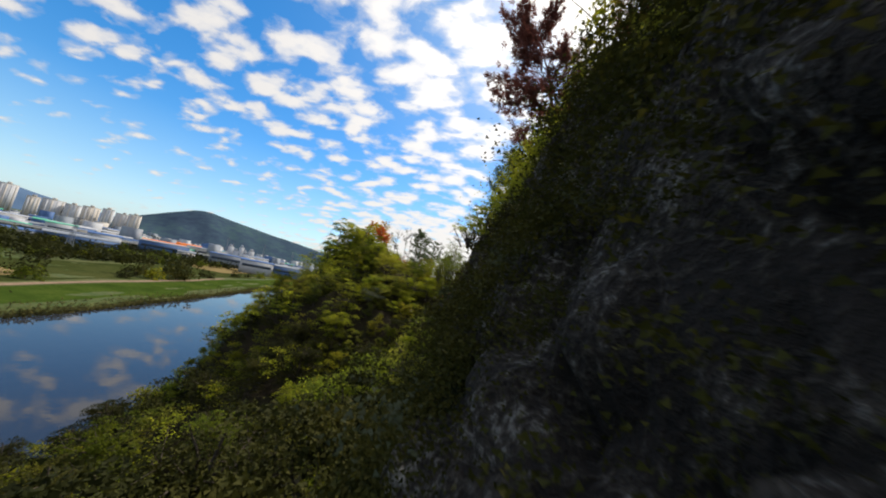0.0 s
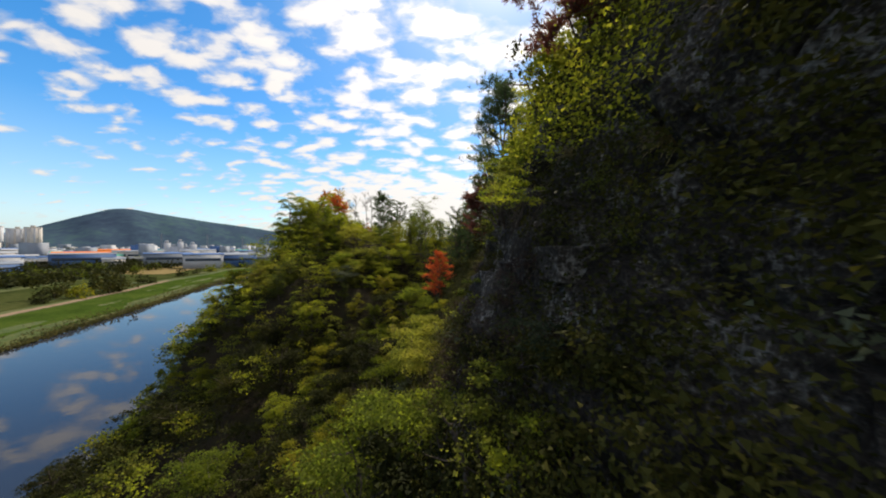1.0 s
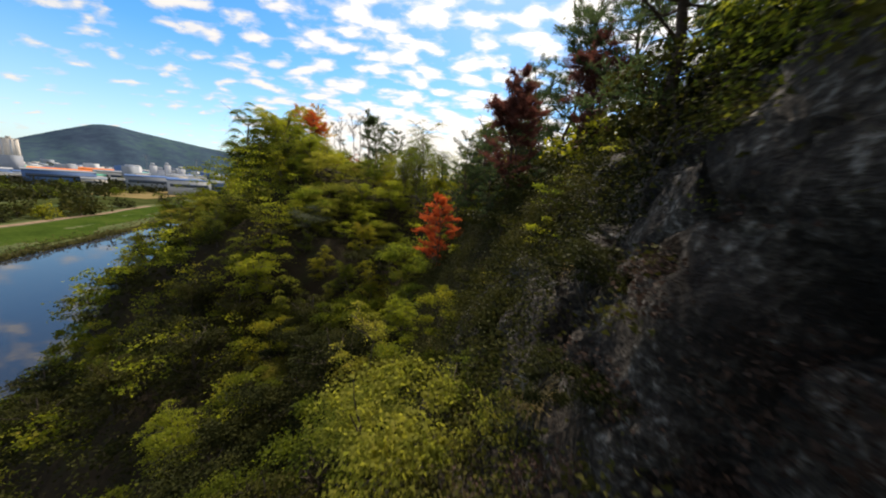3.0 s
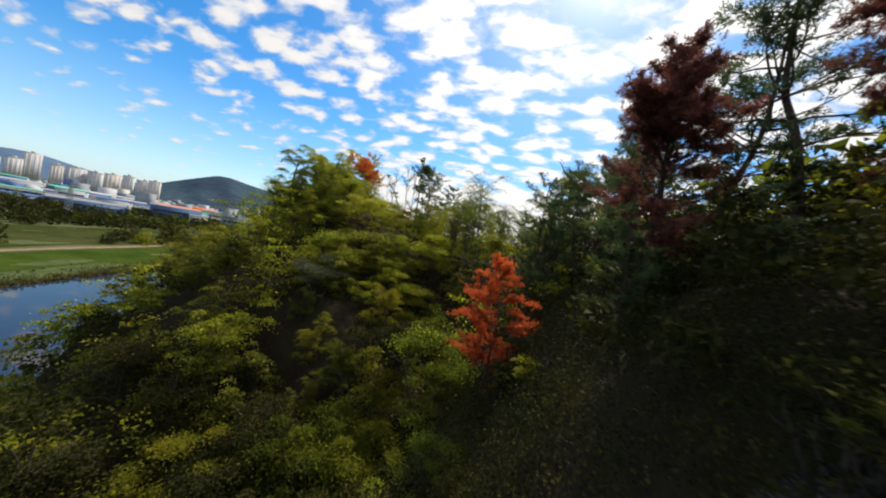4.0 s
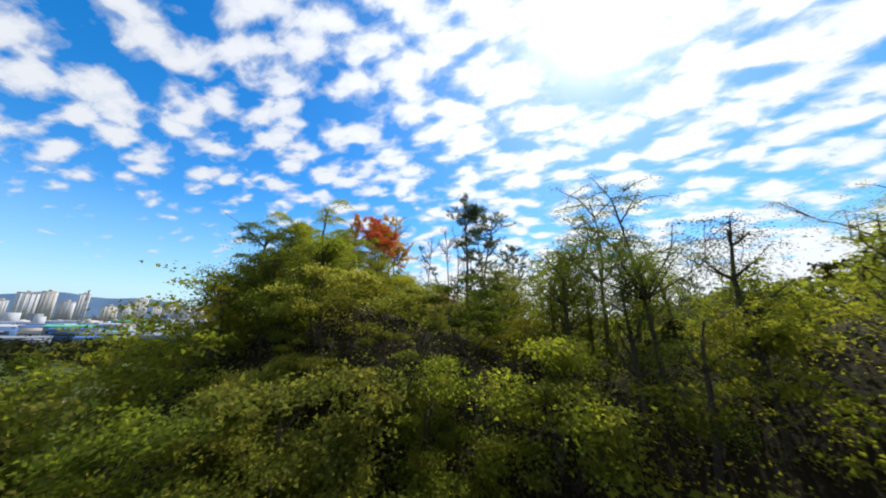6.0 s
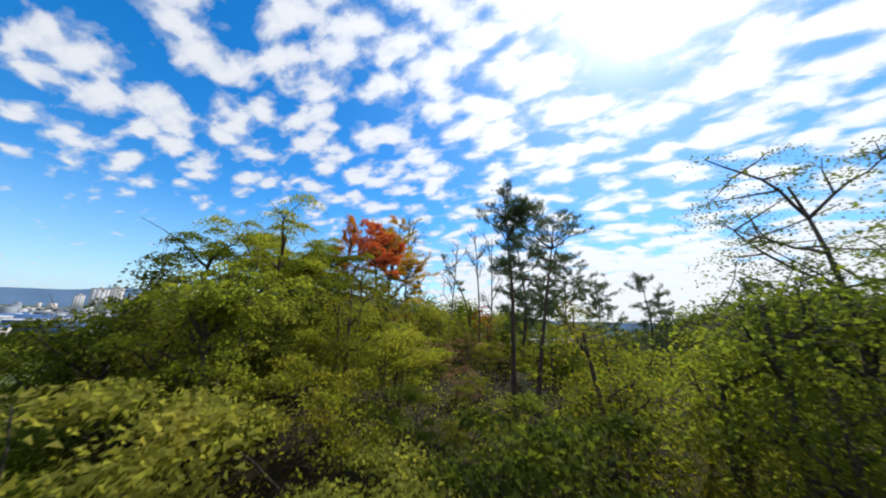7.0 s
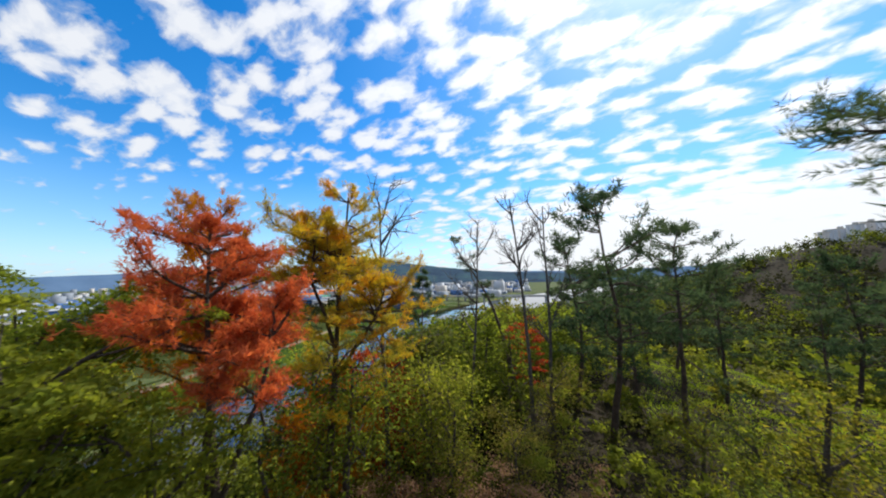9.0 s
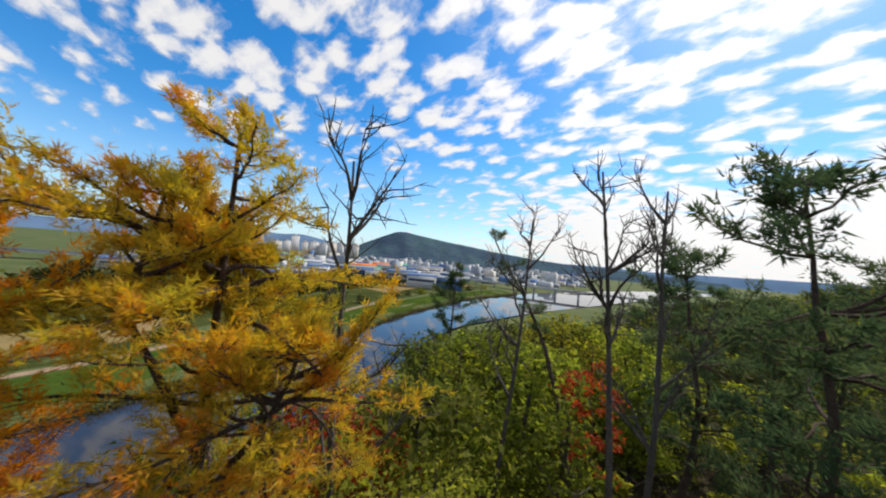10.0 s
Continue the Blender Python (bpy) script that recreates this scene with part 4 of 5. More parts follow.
    for mid, x, y, z, s, k, turn in spots[130:]:
        n = int(np.interp(mid, [8, 40], [520, 240]))
        a, u = rng.uniform(0, 6.28, 16), np.sqrt(rng.uniform(0.02, 1, 16))
        a, u = np.repeat(a[:10], 2)[:16], np.repeat(u[:10], 2)[:16]
        cz = SHRUB_H[k] * s * (0.2 + 0.8 * np.sqrt(1 - 0.85 * u * u)) * rng.choice([0.5, 0.75, 0.95, 1.08], 16)
        c = np.stack([x + 1.75 * s * u * np.cos(a), y + 1.75 * s * u * np.sin(a), z + cz], -1)
        w = rng.randint(0, 16, n)
        pts = c[w] + rng.normal(size=(n, 3)) * (0.24 * s, 0.24 * s, 0.08 * s)
        big = np.interp(mid, [8, 40], [0.2, 0.38])
        piles[mats[k]].leaves(rng, pts, big, big * 0.6, level=0.45, simple=True)
    for m, p in piles.items():
        tagged(new("thicket", p.mesh("thicket", m)), "dense leafy thicket covering the hill slope", "thicket", kind="stuff")


hill_shrubs()


def undergrowth():
    """Low leaves, seedlings and creepers over the whole slope."""
    rng = np.random.RandomState(9)
    pile = Pile()
    n = 95000
    x, y = rng.uniform(-52, 12, n), rng.uniform(-12, 100, n)
    keep = x > np.interp(y, SHORE_Y, SHORE_NEAR) + 1
    x, y = x[keep], y[keep]
    z = height(x, y) + rng.gamma(1.5, 0.18, len(x))
    near = np.min(np.hypot(np.hypot(LANE[::3, 0][:, None] - x, LANE[::3, 1][:, None] - y), LANE[::3, 2][:, None] - z), axis=0)
    spot = np.stack([x, y, z], -1)
    pile.leaves(rng, spot[near > 7], 0.17, 0.1, simple=True)
    close = np.repeat(spot[(near > 2.5) & (near < 7)], 4, axis=0)
    pile.leaves(rng, close + rng.normal(size=close.shape) * (0.2, 0.2, 0.08), 0.075, 0.045, simple=True)
    fresh = Pile()
    x, y = rng.uniform(-32, 6, 42000), rng.uniform(47, 77, 42000)
    fresh.leaves(rng, np.stack([x, y, height(x, y) + rng.gamma(1.5, 0.2, len(x))], -1), 0.12, 0.07, level=0.4, simple=True)
    tagged(new("undergrowth", fresh.mesh("undergrowth", LEAF_SUN_GREEN)), "fresh green undergrowth on the hilltop", "undergrowth", kind="stuff")
    # dark leaf colour stands for shade in the gaps between crowns
    tagged(new("undergrowth", pile.mesh("undergrowth", LEAF_DARK_SHADED)), "low leafy undergrowth, dark as the shade between crowns", "undergrowth", kind="stuff")


undergrowth()


def cliff():
    """The weathered rock face beside the lane: uneven stacked blocks with ledges, and loose boulders."""
    rng = np.random.RandomState(77)
    ys, us = np.linspace(-6.5, 28, 270), np.linspace(0, 1, 110)
    gy, gu = np.meshgrid(ys, us)
    x = -2.4 + 8.0 * gu
    base = height(x, gy)
    cells = rng.uniform(-3, 30, (120, 2)) * (1, 0) + np.stack([0 * rng.rand(120), rng.uniform(20, 38, 120)], -1)
    cells[:, 0] = rng.uniform(-7, 28, 120)
    lift = rng.uniform(-0.25, 0.55, 120)
    d = np.hypot((gy[..., None] - cells[:, 0]) * 0.8, (base[..., None] - cells[:, 1]) * 1.3)
    order = np.sort(d, axis=-1)
    out = lift[np.argmin(d, axis=-1)] - 0.35 * np.exp(-((order[..., 1] - order[..., 0]) / 0.18) ** 2)
    fade = ease((gu - 0.01) / 0.1) * ease((1 - gu) / 0.2) * ease((gy + 6.5) / 3) * ease((28 - gy) / 4)
    small = np.stack([rng.uniform(-7, 28, 500), rng.uniform(18, 38, 500)], -1)
    d = np.hypot((gy[..., None] - small[:, 0]) * 0.9, (base[..., None] - small[:, 1]) * 1.5)
    order = np.sort(d, axis=-1)
    out = out + rng.uniform(-0.12, 0.16, 500)[np.argmin(d, axis=-1)] - 0.12 * np.exp(-((order[..., 1] - order[..., 0]) / 0.07) ** 2)
    out = out + 0.16 * (((base * 0.9 + 0.25 * rough(gy, base, 6)) % 1.0) - 0.5)
    push = (out + 0.12 + 0.1 * rough(gy * 4, base * 4, 5)) * fade - 0.25 * (1 - fade)
    v = np.stack([x - push * 0.9, gy, base + push * 0.45], -1)
    m, n = gy.shape
    i, j = np.meshgrid(np.arange(m - 1), np.arange(n - 1), indexing="ij")
    q = np.stack([i * n + j, i * n + j + 1, (i + 1) * n + j + 1, (i + 1) * n + j], -1).reshape(-1, 4)
    tagged(new("cliff", mesh_of("cliff", v.reshape(-1, 3), [q], ROCK)), "weathered rock face with cracks and ledges, darkened for shade", "cliff", kind="structure")
    # ivy leaves this dark also paint the shade on the rock
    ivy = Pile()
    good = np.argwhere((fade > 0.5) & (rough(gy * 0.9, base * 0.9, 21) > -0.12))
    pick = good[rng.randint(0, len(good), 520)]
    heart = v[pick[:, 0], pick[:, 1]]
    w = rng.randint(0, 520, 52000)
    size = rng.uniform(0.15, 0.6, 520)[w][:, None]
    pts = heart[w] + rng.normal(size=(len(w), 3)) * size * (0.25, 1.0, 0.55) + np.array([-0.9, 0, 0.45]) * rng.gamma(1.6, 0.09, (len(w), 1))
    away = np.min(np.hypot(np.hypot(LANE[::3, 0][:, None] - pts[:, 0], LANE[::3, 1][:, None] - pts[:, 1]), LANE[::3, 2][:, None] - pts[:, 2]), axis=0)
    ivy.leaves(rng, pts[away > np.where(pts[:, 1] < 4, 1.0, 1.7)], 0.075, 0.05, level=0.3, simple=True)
    tagged(new("ivy", ivy.mesh("ivy", LEAF_DARK_SHADED)), "ivy on the rock face, leaves darkened for shade", "ivy", kind="stuff")
    for mat, count, label in ((LEAF_DARK_SHADED, 1300, "brush hanging over the rock, darkened for the cliff's shade"), (LEAF_GREY, 60, "grey-green brush hanging over the rock")):
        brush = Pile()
        # dense dark leaves at the near end stand in for the cliff's shade
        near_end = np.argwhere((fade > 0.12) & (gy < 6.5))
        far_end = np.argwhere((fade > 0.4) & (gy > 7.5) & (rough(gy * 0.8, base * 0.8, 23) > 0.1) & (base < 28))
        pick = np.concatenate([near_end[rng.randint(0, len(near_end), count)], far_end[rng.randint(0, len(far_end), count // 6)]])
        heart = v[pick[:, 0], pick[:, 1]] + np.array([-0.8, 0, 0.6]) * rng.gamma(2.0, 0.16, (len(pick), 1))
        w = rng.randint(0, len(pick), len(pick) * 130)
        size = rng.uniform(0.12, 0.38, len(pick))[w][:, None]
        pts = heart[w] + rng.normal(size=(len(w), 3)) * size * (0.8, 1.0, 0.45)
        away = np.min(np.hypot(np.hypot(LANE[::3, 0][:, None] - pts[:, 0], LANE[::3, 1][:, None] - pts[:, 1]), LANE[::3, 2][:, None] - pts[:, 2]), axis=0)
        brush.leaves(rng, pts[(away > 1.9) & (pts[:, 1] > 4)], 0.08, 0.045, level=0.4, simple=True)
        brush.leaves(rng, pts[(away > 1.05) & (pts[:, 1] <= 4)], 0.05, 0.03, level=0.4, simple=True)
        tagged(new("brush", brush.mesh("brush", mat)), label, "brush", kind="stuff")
    for mat, count, low, high, label in ((LEAF_OLIVE, 190, 27.4, 34.0, "olive green brush hanging over the rock"), (LEAF_SUN_GREEN, 110, 28.2, 34.0, "bright green brush hanging over the rock"), (DRY_BROWN, 240, 22.0, 27.0, "withered brown brush on the rock")):
        brush = Pile()
        spot = np.argwhere((gy > 7) & (gy < 17) & (base > low) & (base < high) & (rough(gy * 1.3, base * 1.3, 29) > (0.0 if low > 25 else -0.3)))
        pick = spot[rng.randint(0, len(spot), count)]
        heart = v[pick[:, 0], pick[:, 1]] + np.array([-0.8, 0, 0.4]) * rng.gamma(2.0, 0.1, (count, 1))
        w = rng.randint(0, count, count * 130)
        size = rng.uniform(0.1, 0.32, count)[w][:, None]
        pts = heart[w] + rng.normal(size=(len(w), 3)) * size * (0.7, 1.0, 0.5)
        away = np.min(np.hypot(np.hypot(LANE[::3, 0][:, None] - pts[:, 0], LANE[::3, 1][:, None] - pts[:, 1]), LANE[::3, 2][:, None] - pts[:, 2]), axis=0)
        brush.leaves(rng, pts[away > (2.5 if low > 25 else 1.9)], 0.055, 0.032, level=0.35, simple=True)
        tagged(new("brush", brush.mesh("brush", mat)), label, "brush", kind="stuff")

    def block(lo, hi, tilt):
        bm = bmesh.new()
        bmesh.ops.create_cube(bm, size=1.0)
        bmesh.ops.subdivide_edges(bm, edges=bm.edges[:], cuts=3, use_grid_fill=True)
        size, mid = np.subtract(hi, lo), np.add(hi, lo) / 2
        for q in bm.verts:
            n = noise.noise_vector(Vector((q.co.x * 2 + lo[1], q.co.y * 2 + lo[2], q.co.z * 2 + tilt))) * 0.07
            q.co = Vector([mid[a] + (q.co[a] + n[a]) * size[a] for a in range(3)])
        bmesh.ops.bevel(bm, geom=bm.edges[:], offset=0.02, segments=1, affect="EDGES")
        me = bpy.data.meshes.new("block")
        bm.to_mesh(me)
        bm.free()
        me.materials.append(ROCK)
        return me

    out_crop = thing("rock_outcrop", "dark jointed rock outcrop with flat top", "rock", at=(1.9, 17.8, 24.6))
    for lo, hi in (((0, 1.1, -0.6), (2.4, 2.5, 2.2)), ((0.06, -0.4, -0.6), (2.4, 1.05, 1.25)), ((0.14, -0.5, 1.3), (2.4, 1.04, 2.26)), ((0.1, -2.2, -0.6), (2.4, -0.5, 2.0)), ((-0.22, 0.3, -0.9), (1.6, 1.5, 0.5))):
        part("block", block(lo, hi, lo[0] * 7), out_crop)
    ledge = thing("rock_ledge", "pale weathered rock ledge jutting from the cliff", "rock", at=(0.75, 10.2, 26.75))
    for lo, hi in (((-0.35, -1.5, 0.0), (1.8, -0.55, 0.5)), ((-0.5, -0.6, -0.05), (1.8, 0.55, 0.38)), ((-0.3, 0.5, -0.12), (1.8, 1.7, 0.42)), ((-0.1, -1.0, 0.45), (1.8, 0.3, 0.8)), ((-0.05, 0.35, 0.42), (1.8, 1.5, 0.72)), ((-0.2, -2.6, 0.2), (1.8, -1.5, 0.75))):
        part("block", block(lo, hi, lo[1] * 5), ledge)
    for k, (x, y, dz, s) in enumerate(((2.8, 21.6, -0.3, 0.7), (3.9, 23.4, -0.4, 0.8), (2.6, 18.4, -0.3, 0.6), (2.2, 15.5, -0.2, 0.6), (1.6, 11.0, -0.3, 0.6), (3.6, 26.0, -0.5, 0.8))):
        bm = bmesh.new()
        for c in range(16):
            a = rng.uniform(-1, 1, 3)
            a = np.sign(a) * np.abs(a) ** 0.35 * (0.8, 0.9, 0.85)
            bm.verts.new(a)
        bmesh.ops.convex_hull(bm, input=bm.verts)
        bmesh.ops.delete(bm, geom=[q for q in bm.verts if not q.link_faces], context="VERTS")
        bmesh.ops.bevel(bm, geom=bm.edges[:], offset=0.06, segments=2, affect="EDGES")
        me = bpy.data.meshes.new("boulder")
        bm.to_mesh(me)
        bm.free()
        me.materials.append(ROCK)
        ob = tagged(new("boulder", me), "angular grey boulder wedged in the cliff", "boulder", "boulders in the cliff")
        ob.matrix_basis = Matrix.LocRotScale((x, y, ground_at(x, y) + dz), Euler((rng.uniform(-0.2, 0.2), rng.uniform(-0.2, 0.2), rng.uniform(0, 3))), (s, s, s * 0.9))


cliff()


def creepers():
    """Ivy and brush clinging to the cliff and the ridge above it, leaves darkened for shade."""
    rng = np.random.RandomState(12)
    pile = Pile()
    c = np.stack([rng.uniform(-2.5, 8, 1300), rng.uniform(-8, 50, 1300)], -1)
    c[:520] = np.stack([rng.uniform(-1.6, 2.0, 520), rng.uniform(0, 25, 520)], -1)
    c[:260, 0] += 1.2
    c[520:900] = np.stack([rng.uniform(-2.5, 6, 380), rng.uniform(22, 37, 380)], -1)
    # extra clumps at the near end deepen the painted shade
    c[900:] = np.stack([rng.uniform(-2.0, 3.5, 400), rng.uniform(-7, 9, 400)], -1)
    size = rng.uniform(0.25, 0.8, 1300)
    w = rng.randint(0, 1300, 110000)
    x, y = (c[w] + rng.normal(size=(len(w), 2)) * size[w][:, None] * (0.35, 1.0)).T
    z = height(x, y) + rng.gamma(1.4, 0.16, len(x)) + np.where(y < 25, 0.35, 0.1)
    x = x - rng.gamma(1.4, 0.12, len(x)) - np.where(y < 25, 0.3, 0.0)
    near = np.min(np.hypot(np.hypot(LANE[::3, 0][:, None] - x, LANE[::3, 1][:, None] - y), LANE[::3, 2][:, None] - z), axis=0)
    ok = (near > np.where(y > 15, 2.5, 2.2)) & ~((y > 9) & (y < 21) & (z < 29.5) & (z > 26.0) & (rng.rand(len(x)) < 0.55))
    # leaves over the cliff top take the sun-brightened colour
    upper = ok & (z > 29.2) & (y > 7) & (y < 23) & (rng.rand(len(x)) < 0.88)
    ok = ok & ~upper
    # dark leaves over the ravine slope, painting the shade of the ridge
    cover = Pile()
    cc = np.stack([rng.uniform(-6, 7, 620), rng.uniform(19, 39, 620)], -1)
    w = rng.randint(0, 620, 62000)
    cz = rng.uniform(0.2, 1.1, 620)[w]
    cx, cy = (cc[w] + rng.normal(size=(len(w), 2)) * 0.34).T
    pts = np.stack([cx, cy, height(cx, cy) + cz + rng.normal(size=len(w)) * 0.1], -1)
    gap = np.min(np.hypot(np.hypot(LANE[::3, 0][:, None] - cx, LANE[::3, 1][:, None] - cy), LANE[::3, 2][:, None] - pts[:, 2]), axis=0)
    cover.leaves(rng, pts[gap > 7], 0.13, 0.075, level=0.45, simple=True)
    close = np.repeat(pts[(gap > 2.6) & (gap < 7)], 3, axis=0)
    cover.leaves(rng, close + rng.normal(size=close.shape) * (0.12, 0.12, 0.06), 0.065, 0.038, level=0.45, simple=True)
    tagged(new("brush", cover.mesh("brush", LEAF_DARK_SHADED)), "leafy brush with the ravine's shade in its colour", "brush", kind="stuff")
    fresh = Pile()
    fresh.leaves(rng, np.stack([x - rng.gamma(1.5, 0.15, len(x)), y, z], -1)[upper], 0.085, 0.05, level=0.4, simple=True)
    tagged(new("creeper", fresh.mesh("creeper", LEAF_SUN_GREEN)), "green brush hanging over the cliff top", "creeper", kind="stuff")
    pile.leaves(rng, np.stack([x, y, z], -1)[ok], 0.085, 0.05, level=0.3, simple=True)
    tagged(new("creeper", pile.mesh("creeper", LEAF_DARK_SHADED)), "ivy and brush on the cliff, darkened for its shade", "creeper", kind="stuff")


creepers()


def cliff_sprigs():
    """Small bushes rooted in the cracks of the cliff."""
    rng = np.random.RandomState(14)
    kinds = [shrub_meshes(71, 0.6, 0.9, 1500, 0.05, LEAF_SUN_YELLOW, stems=6, clumps=18), shrub_meshes(72, 0.7, 0.9, 1500, 0.05, LEAF_SUN_GREEN, stems=6, clumps=18), shrub_meshes(73, 0.6, 0.8, 1100, 0.06, LEAF_GREY, stems=7, clumps=16), shrub_meshes(74, 0.6, 0.9, 1500, 0.055, LEAF_DARK_SHADED, stems=6, clumps=18)]
    for k, (x, y, z, size, m) in enumerate(((-0.3, 8.1, 25.3, 1.6, 0), (0.25, 7.5, 26.4, 0.8, 2), (-0.6, 9.5, 24.3, 1.5, 0), (0.1, 6.7, 25.2, 1.1, 1), (-0.9, 11.0, 23.4, 1.6, 1), (0.6, 9.6, 26.0, 0.8, 2), (0.25, 9.5, 28.75, 0.8, 1), (0.4, 10.3, 29.0, 0.9, 0), (0.3, 8.9, 28.6, 0.7, 1), (0.6, 11.3, 29.5, 1.0, 0), (0.8, 11.9, 30.3, 1.1, 1), (1.3, 11.4, 26.2, 1.2, 1), (2.2, 7.4, 26.8, 0.8, 2), (0.1, 11.8, 24.6, 1.5, 0), (2.0, 13.4, 27.6, 1.3, 1), (1.0, 14.8, 26.0, 1.3, 0), (2.4, 16.8, 27.6, 1.4, 1), (2.5, 12.2, 31.0, 1.9, 0), (3.0, 14.4, 32.0, 2.0, 1), (3.3, 16.8, 32.0, 2.0, 0), (3.6, 10.6, 34.4, 1.8, 1), (2.9, 18.6, 29.8, 1.2, 1), (3.2, 21.0, 29.3, 0.9, 0), (4.0, 22.8, 29.8, 1.1, 1), (4.4, 24.6, 30.0, 1.3, 0), (2.6, 23.6, 27.6, 1.4, 1), (5.2, 21.4, 32.0, 1.0, 0))):
        ob = thing("bush", "yellow-green bush standing out from the rock" if m == 0 else "leafy bush in the rock face", "shrub", "bushes on the cliff", "", (x, y, max(z - 0.7 * size, ground_at(x, y) + 0.1) if y < 12 else ground_at(x, y) + 0.1), k * 1.4, size)
        for nm, me in zip(("wood", "foliage"), kinds[m]):
            part(nm, me, ob)
    n = 0
    while n < 125:
        x, y = (rng.uniform(-2.6, 1.2), rng.uniform(5, 21)) if n > 99 else (rng.uniform(1.9, 5.2), rng.uniform(7, 20)) if n < 48 else (rng.uniform(-2.2, 4.0), rng.uniform(1, 27))
        z = ground_at(x, y)
        if np.min(np.hypot(np.hypot(LANE[:, 0] - x, LANE[:, 1] - y), LANE[:, 2] - z)) < (3.6 if n < 100 else 3.8):
            continue
        # beyond y 16.5 mostly the dark kind, for the shade there
        k = 3 if y > 16.5 and x < 3 and rng.rand() < 0.75 else rng.choice(3, p=[0.45, 0.4, 0.15])
        ob = thing("bush", "small leafy bush rooted in a cliff crack", "shrub", "bushes on the cliff", "", (x, y, z + 0.1), rng.uniform(0, 6), (rng.uniform(1.3, 2.2) if y > 11 else rng.uniform(0.6, 1.0)) if n < 48 else rng.uniform(0.9, 1.3) if n > 99 else rng.uniform(0.6, 1.15))
        for nm, me in zip(("wood", "foliage"), kinds[k]):
            part(nm, me, ob)
        n += 1


cliff_sprigs()


def grass_tufts():
    """Dry hanging grass on the ledges."""
    rng = np.random.RandomState(31)
    k = 0
    mesh = []
    for v in range(3):
        p = Pile()
        for b in range(70):
            a = rng.uniform(0, 6.28)
            c = smooth_path(rng, rng.normal(size=3) * 0.05, (math.cos(a), math.sin(a), rng.uniform(0.5, 1.6)), rng.uniform(0.35, 0.75), 5, 0.05, -0.22)
            w = np.array([-math.sin(a), math.cos(a), 0]) * 0.0045
            r = np.concatenate([c - w, c[::-1] + w])
            m = len(c)
            p.add(r, [(i, i + 1, 2 * m - 2 - i, 2 * m - 1 - i) for i in range(m - 1)])
        mesh.append(p.mesh("grass_tuft", DRY_GRASS))
    while k < 60:
        x, y = rng.uniform(-1.5, 4.5), rng.uniform(6, 27)
        z = ground_at(x, y)
        if np.min(np.hypot(np.hypot(LANE[:, 0] - x, LANE[:, 1] - y), LANE[:, 2] - z)) < 2.7:
            continue
        ob = tagged(new("grass_tuft", mesh[k % 3]), "tuft of long dry hanging grass", "grass", "grass tufts on the cliff")
        ob.matrix_basis = Matrix.LocRotScale((x, y, z + 0.1), Euler((0, -0.5, rng.uniform(-1, 1))), (1, 1, 1))
        k += 1


grass_tufts()


def meadow():
    """Bright grass in the clearing on the far side of the hilltop."""
    rng = np.random.RandomState(8)
    pile = Pile()
    n = 42000
    x, y = rng.uniform(-14, 16, n), rng.uniform(70, 110, n)
    keep = np.sin(x * 0.5) + np.sin(y * 0.37 + 1) + rng.normal(size=n) * 0.5 > -0.9
    x, y = x[keep], y[keep]
    pile.leaves(rng, np.stack([x, y, height(x, y)], -1), 0.34, 0.05, droop=-0.9, spread=0.7)
    tagged(new("meadow_grass", pile.mesh("meadow_grass", MEADOW)), "tall bright green grass in a clearing", "grass", kind="stuff")


meadow()

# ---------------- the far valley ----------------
# forest colour shifted towards blue to paint the haze of distance
MOUNTAIN = surface("haze_tinted_forest", [(0.36, (0.030, 0.046, 0.074)), (0.5, (0.041, 0.066, 0.094)), (0.6, (0.051, 0.090, 0.098)), (0.72, (0.081, 0.140, 0.094))], scale=0.004, fine=0.03, spread=0.9, bump=0.0, rough=1.0)
# ridge colour is mostly painted haze
HAZE_BLUE = surface("haze_tinted_ridge", [(0.3, (0.07, 0.12, 0.2)), (0.7, (0.1, 0.16, 0.25))], scale=0.004, fine=0.03, rough=1.0)


def ridge(name, label, az, elev, dist, depth, mat, seed):
    """A mountain whose crest stands at the given bearings and elevations, dist metres off."""
    rng = np.random.RandomState(seed)
    a = np.linspace(az[0], az[-1], 160)
    e = np.interp(a, az, elev)
    k = np.ones(9) / 9
    e = np.convolve(np.pad(e, 4, mode="edge"), k, "valid")
    top = 30 + dist * np.tan(np.radians(e)) + np.convolve(rng.normal(size=168), k, "valid") * 5
    rad = np.linspace(-1, 1, 25)
    v = []
    for r in rad:
        s = (1 - r * r) ** 1.3
        d = dist + r * depth
        bump = 1 + 0.10 * np.sin(np.radians(a) * 90 + r * 4) * (1 - s)
        v.append(np.stack([np.sin(np.radians(a)) * d, np.cos(np.radians(a)) * d, -3 + (top + 3) * s * bump], -1))
    v = np.array(v)
    m, n = v.shape[:2]
    i, j = np.meshgrid(np.arange(m - 1), np.arange(n - 1), indexing="ij")
    q = np.stack([i * n + j, i * n + j + 1, (i + 1) * n + j + 1, (i + 1) * n + j], -1).reshape(-1, 4)
    return tagged(new(name, mesh_of(name, v.reshape(-1, 3), [q], mat, None, True)), label, "mountain", kind="structure")


ridge("mountain", "wooded mountain behind the valley, tinted blue-green with haze", [-56, -51.5, -49.4, -47.8, -46.8, -45.6, -43.5, -38.5, -32, -27, -20, -10, 4], [0.4, 2.7, 3.5, 4.3, 4.75, 4.4, 4.0, 3.3, 2.5, 1.9, 1.2, 0.7, 0], 2450, 700, MOUNTAIN, 1)
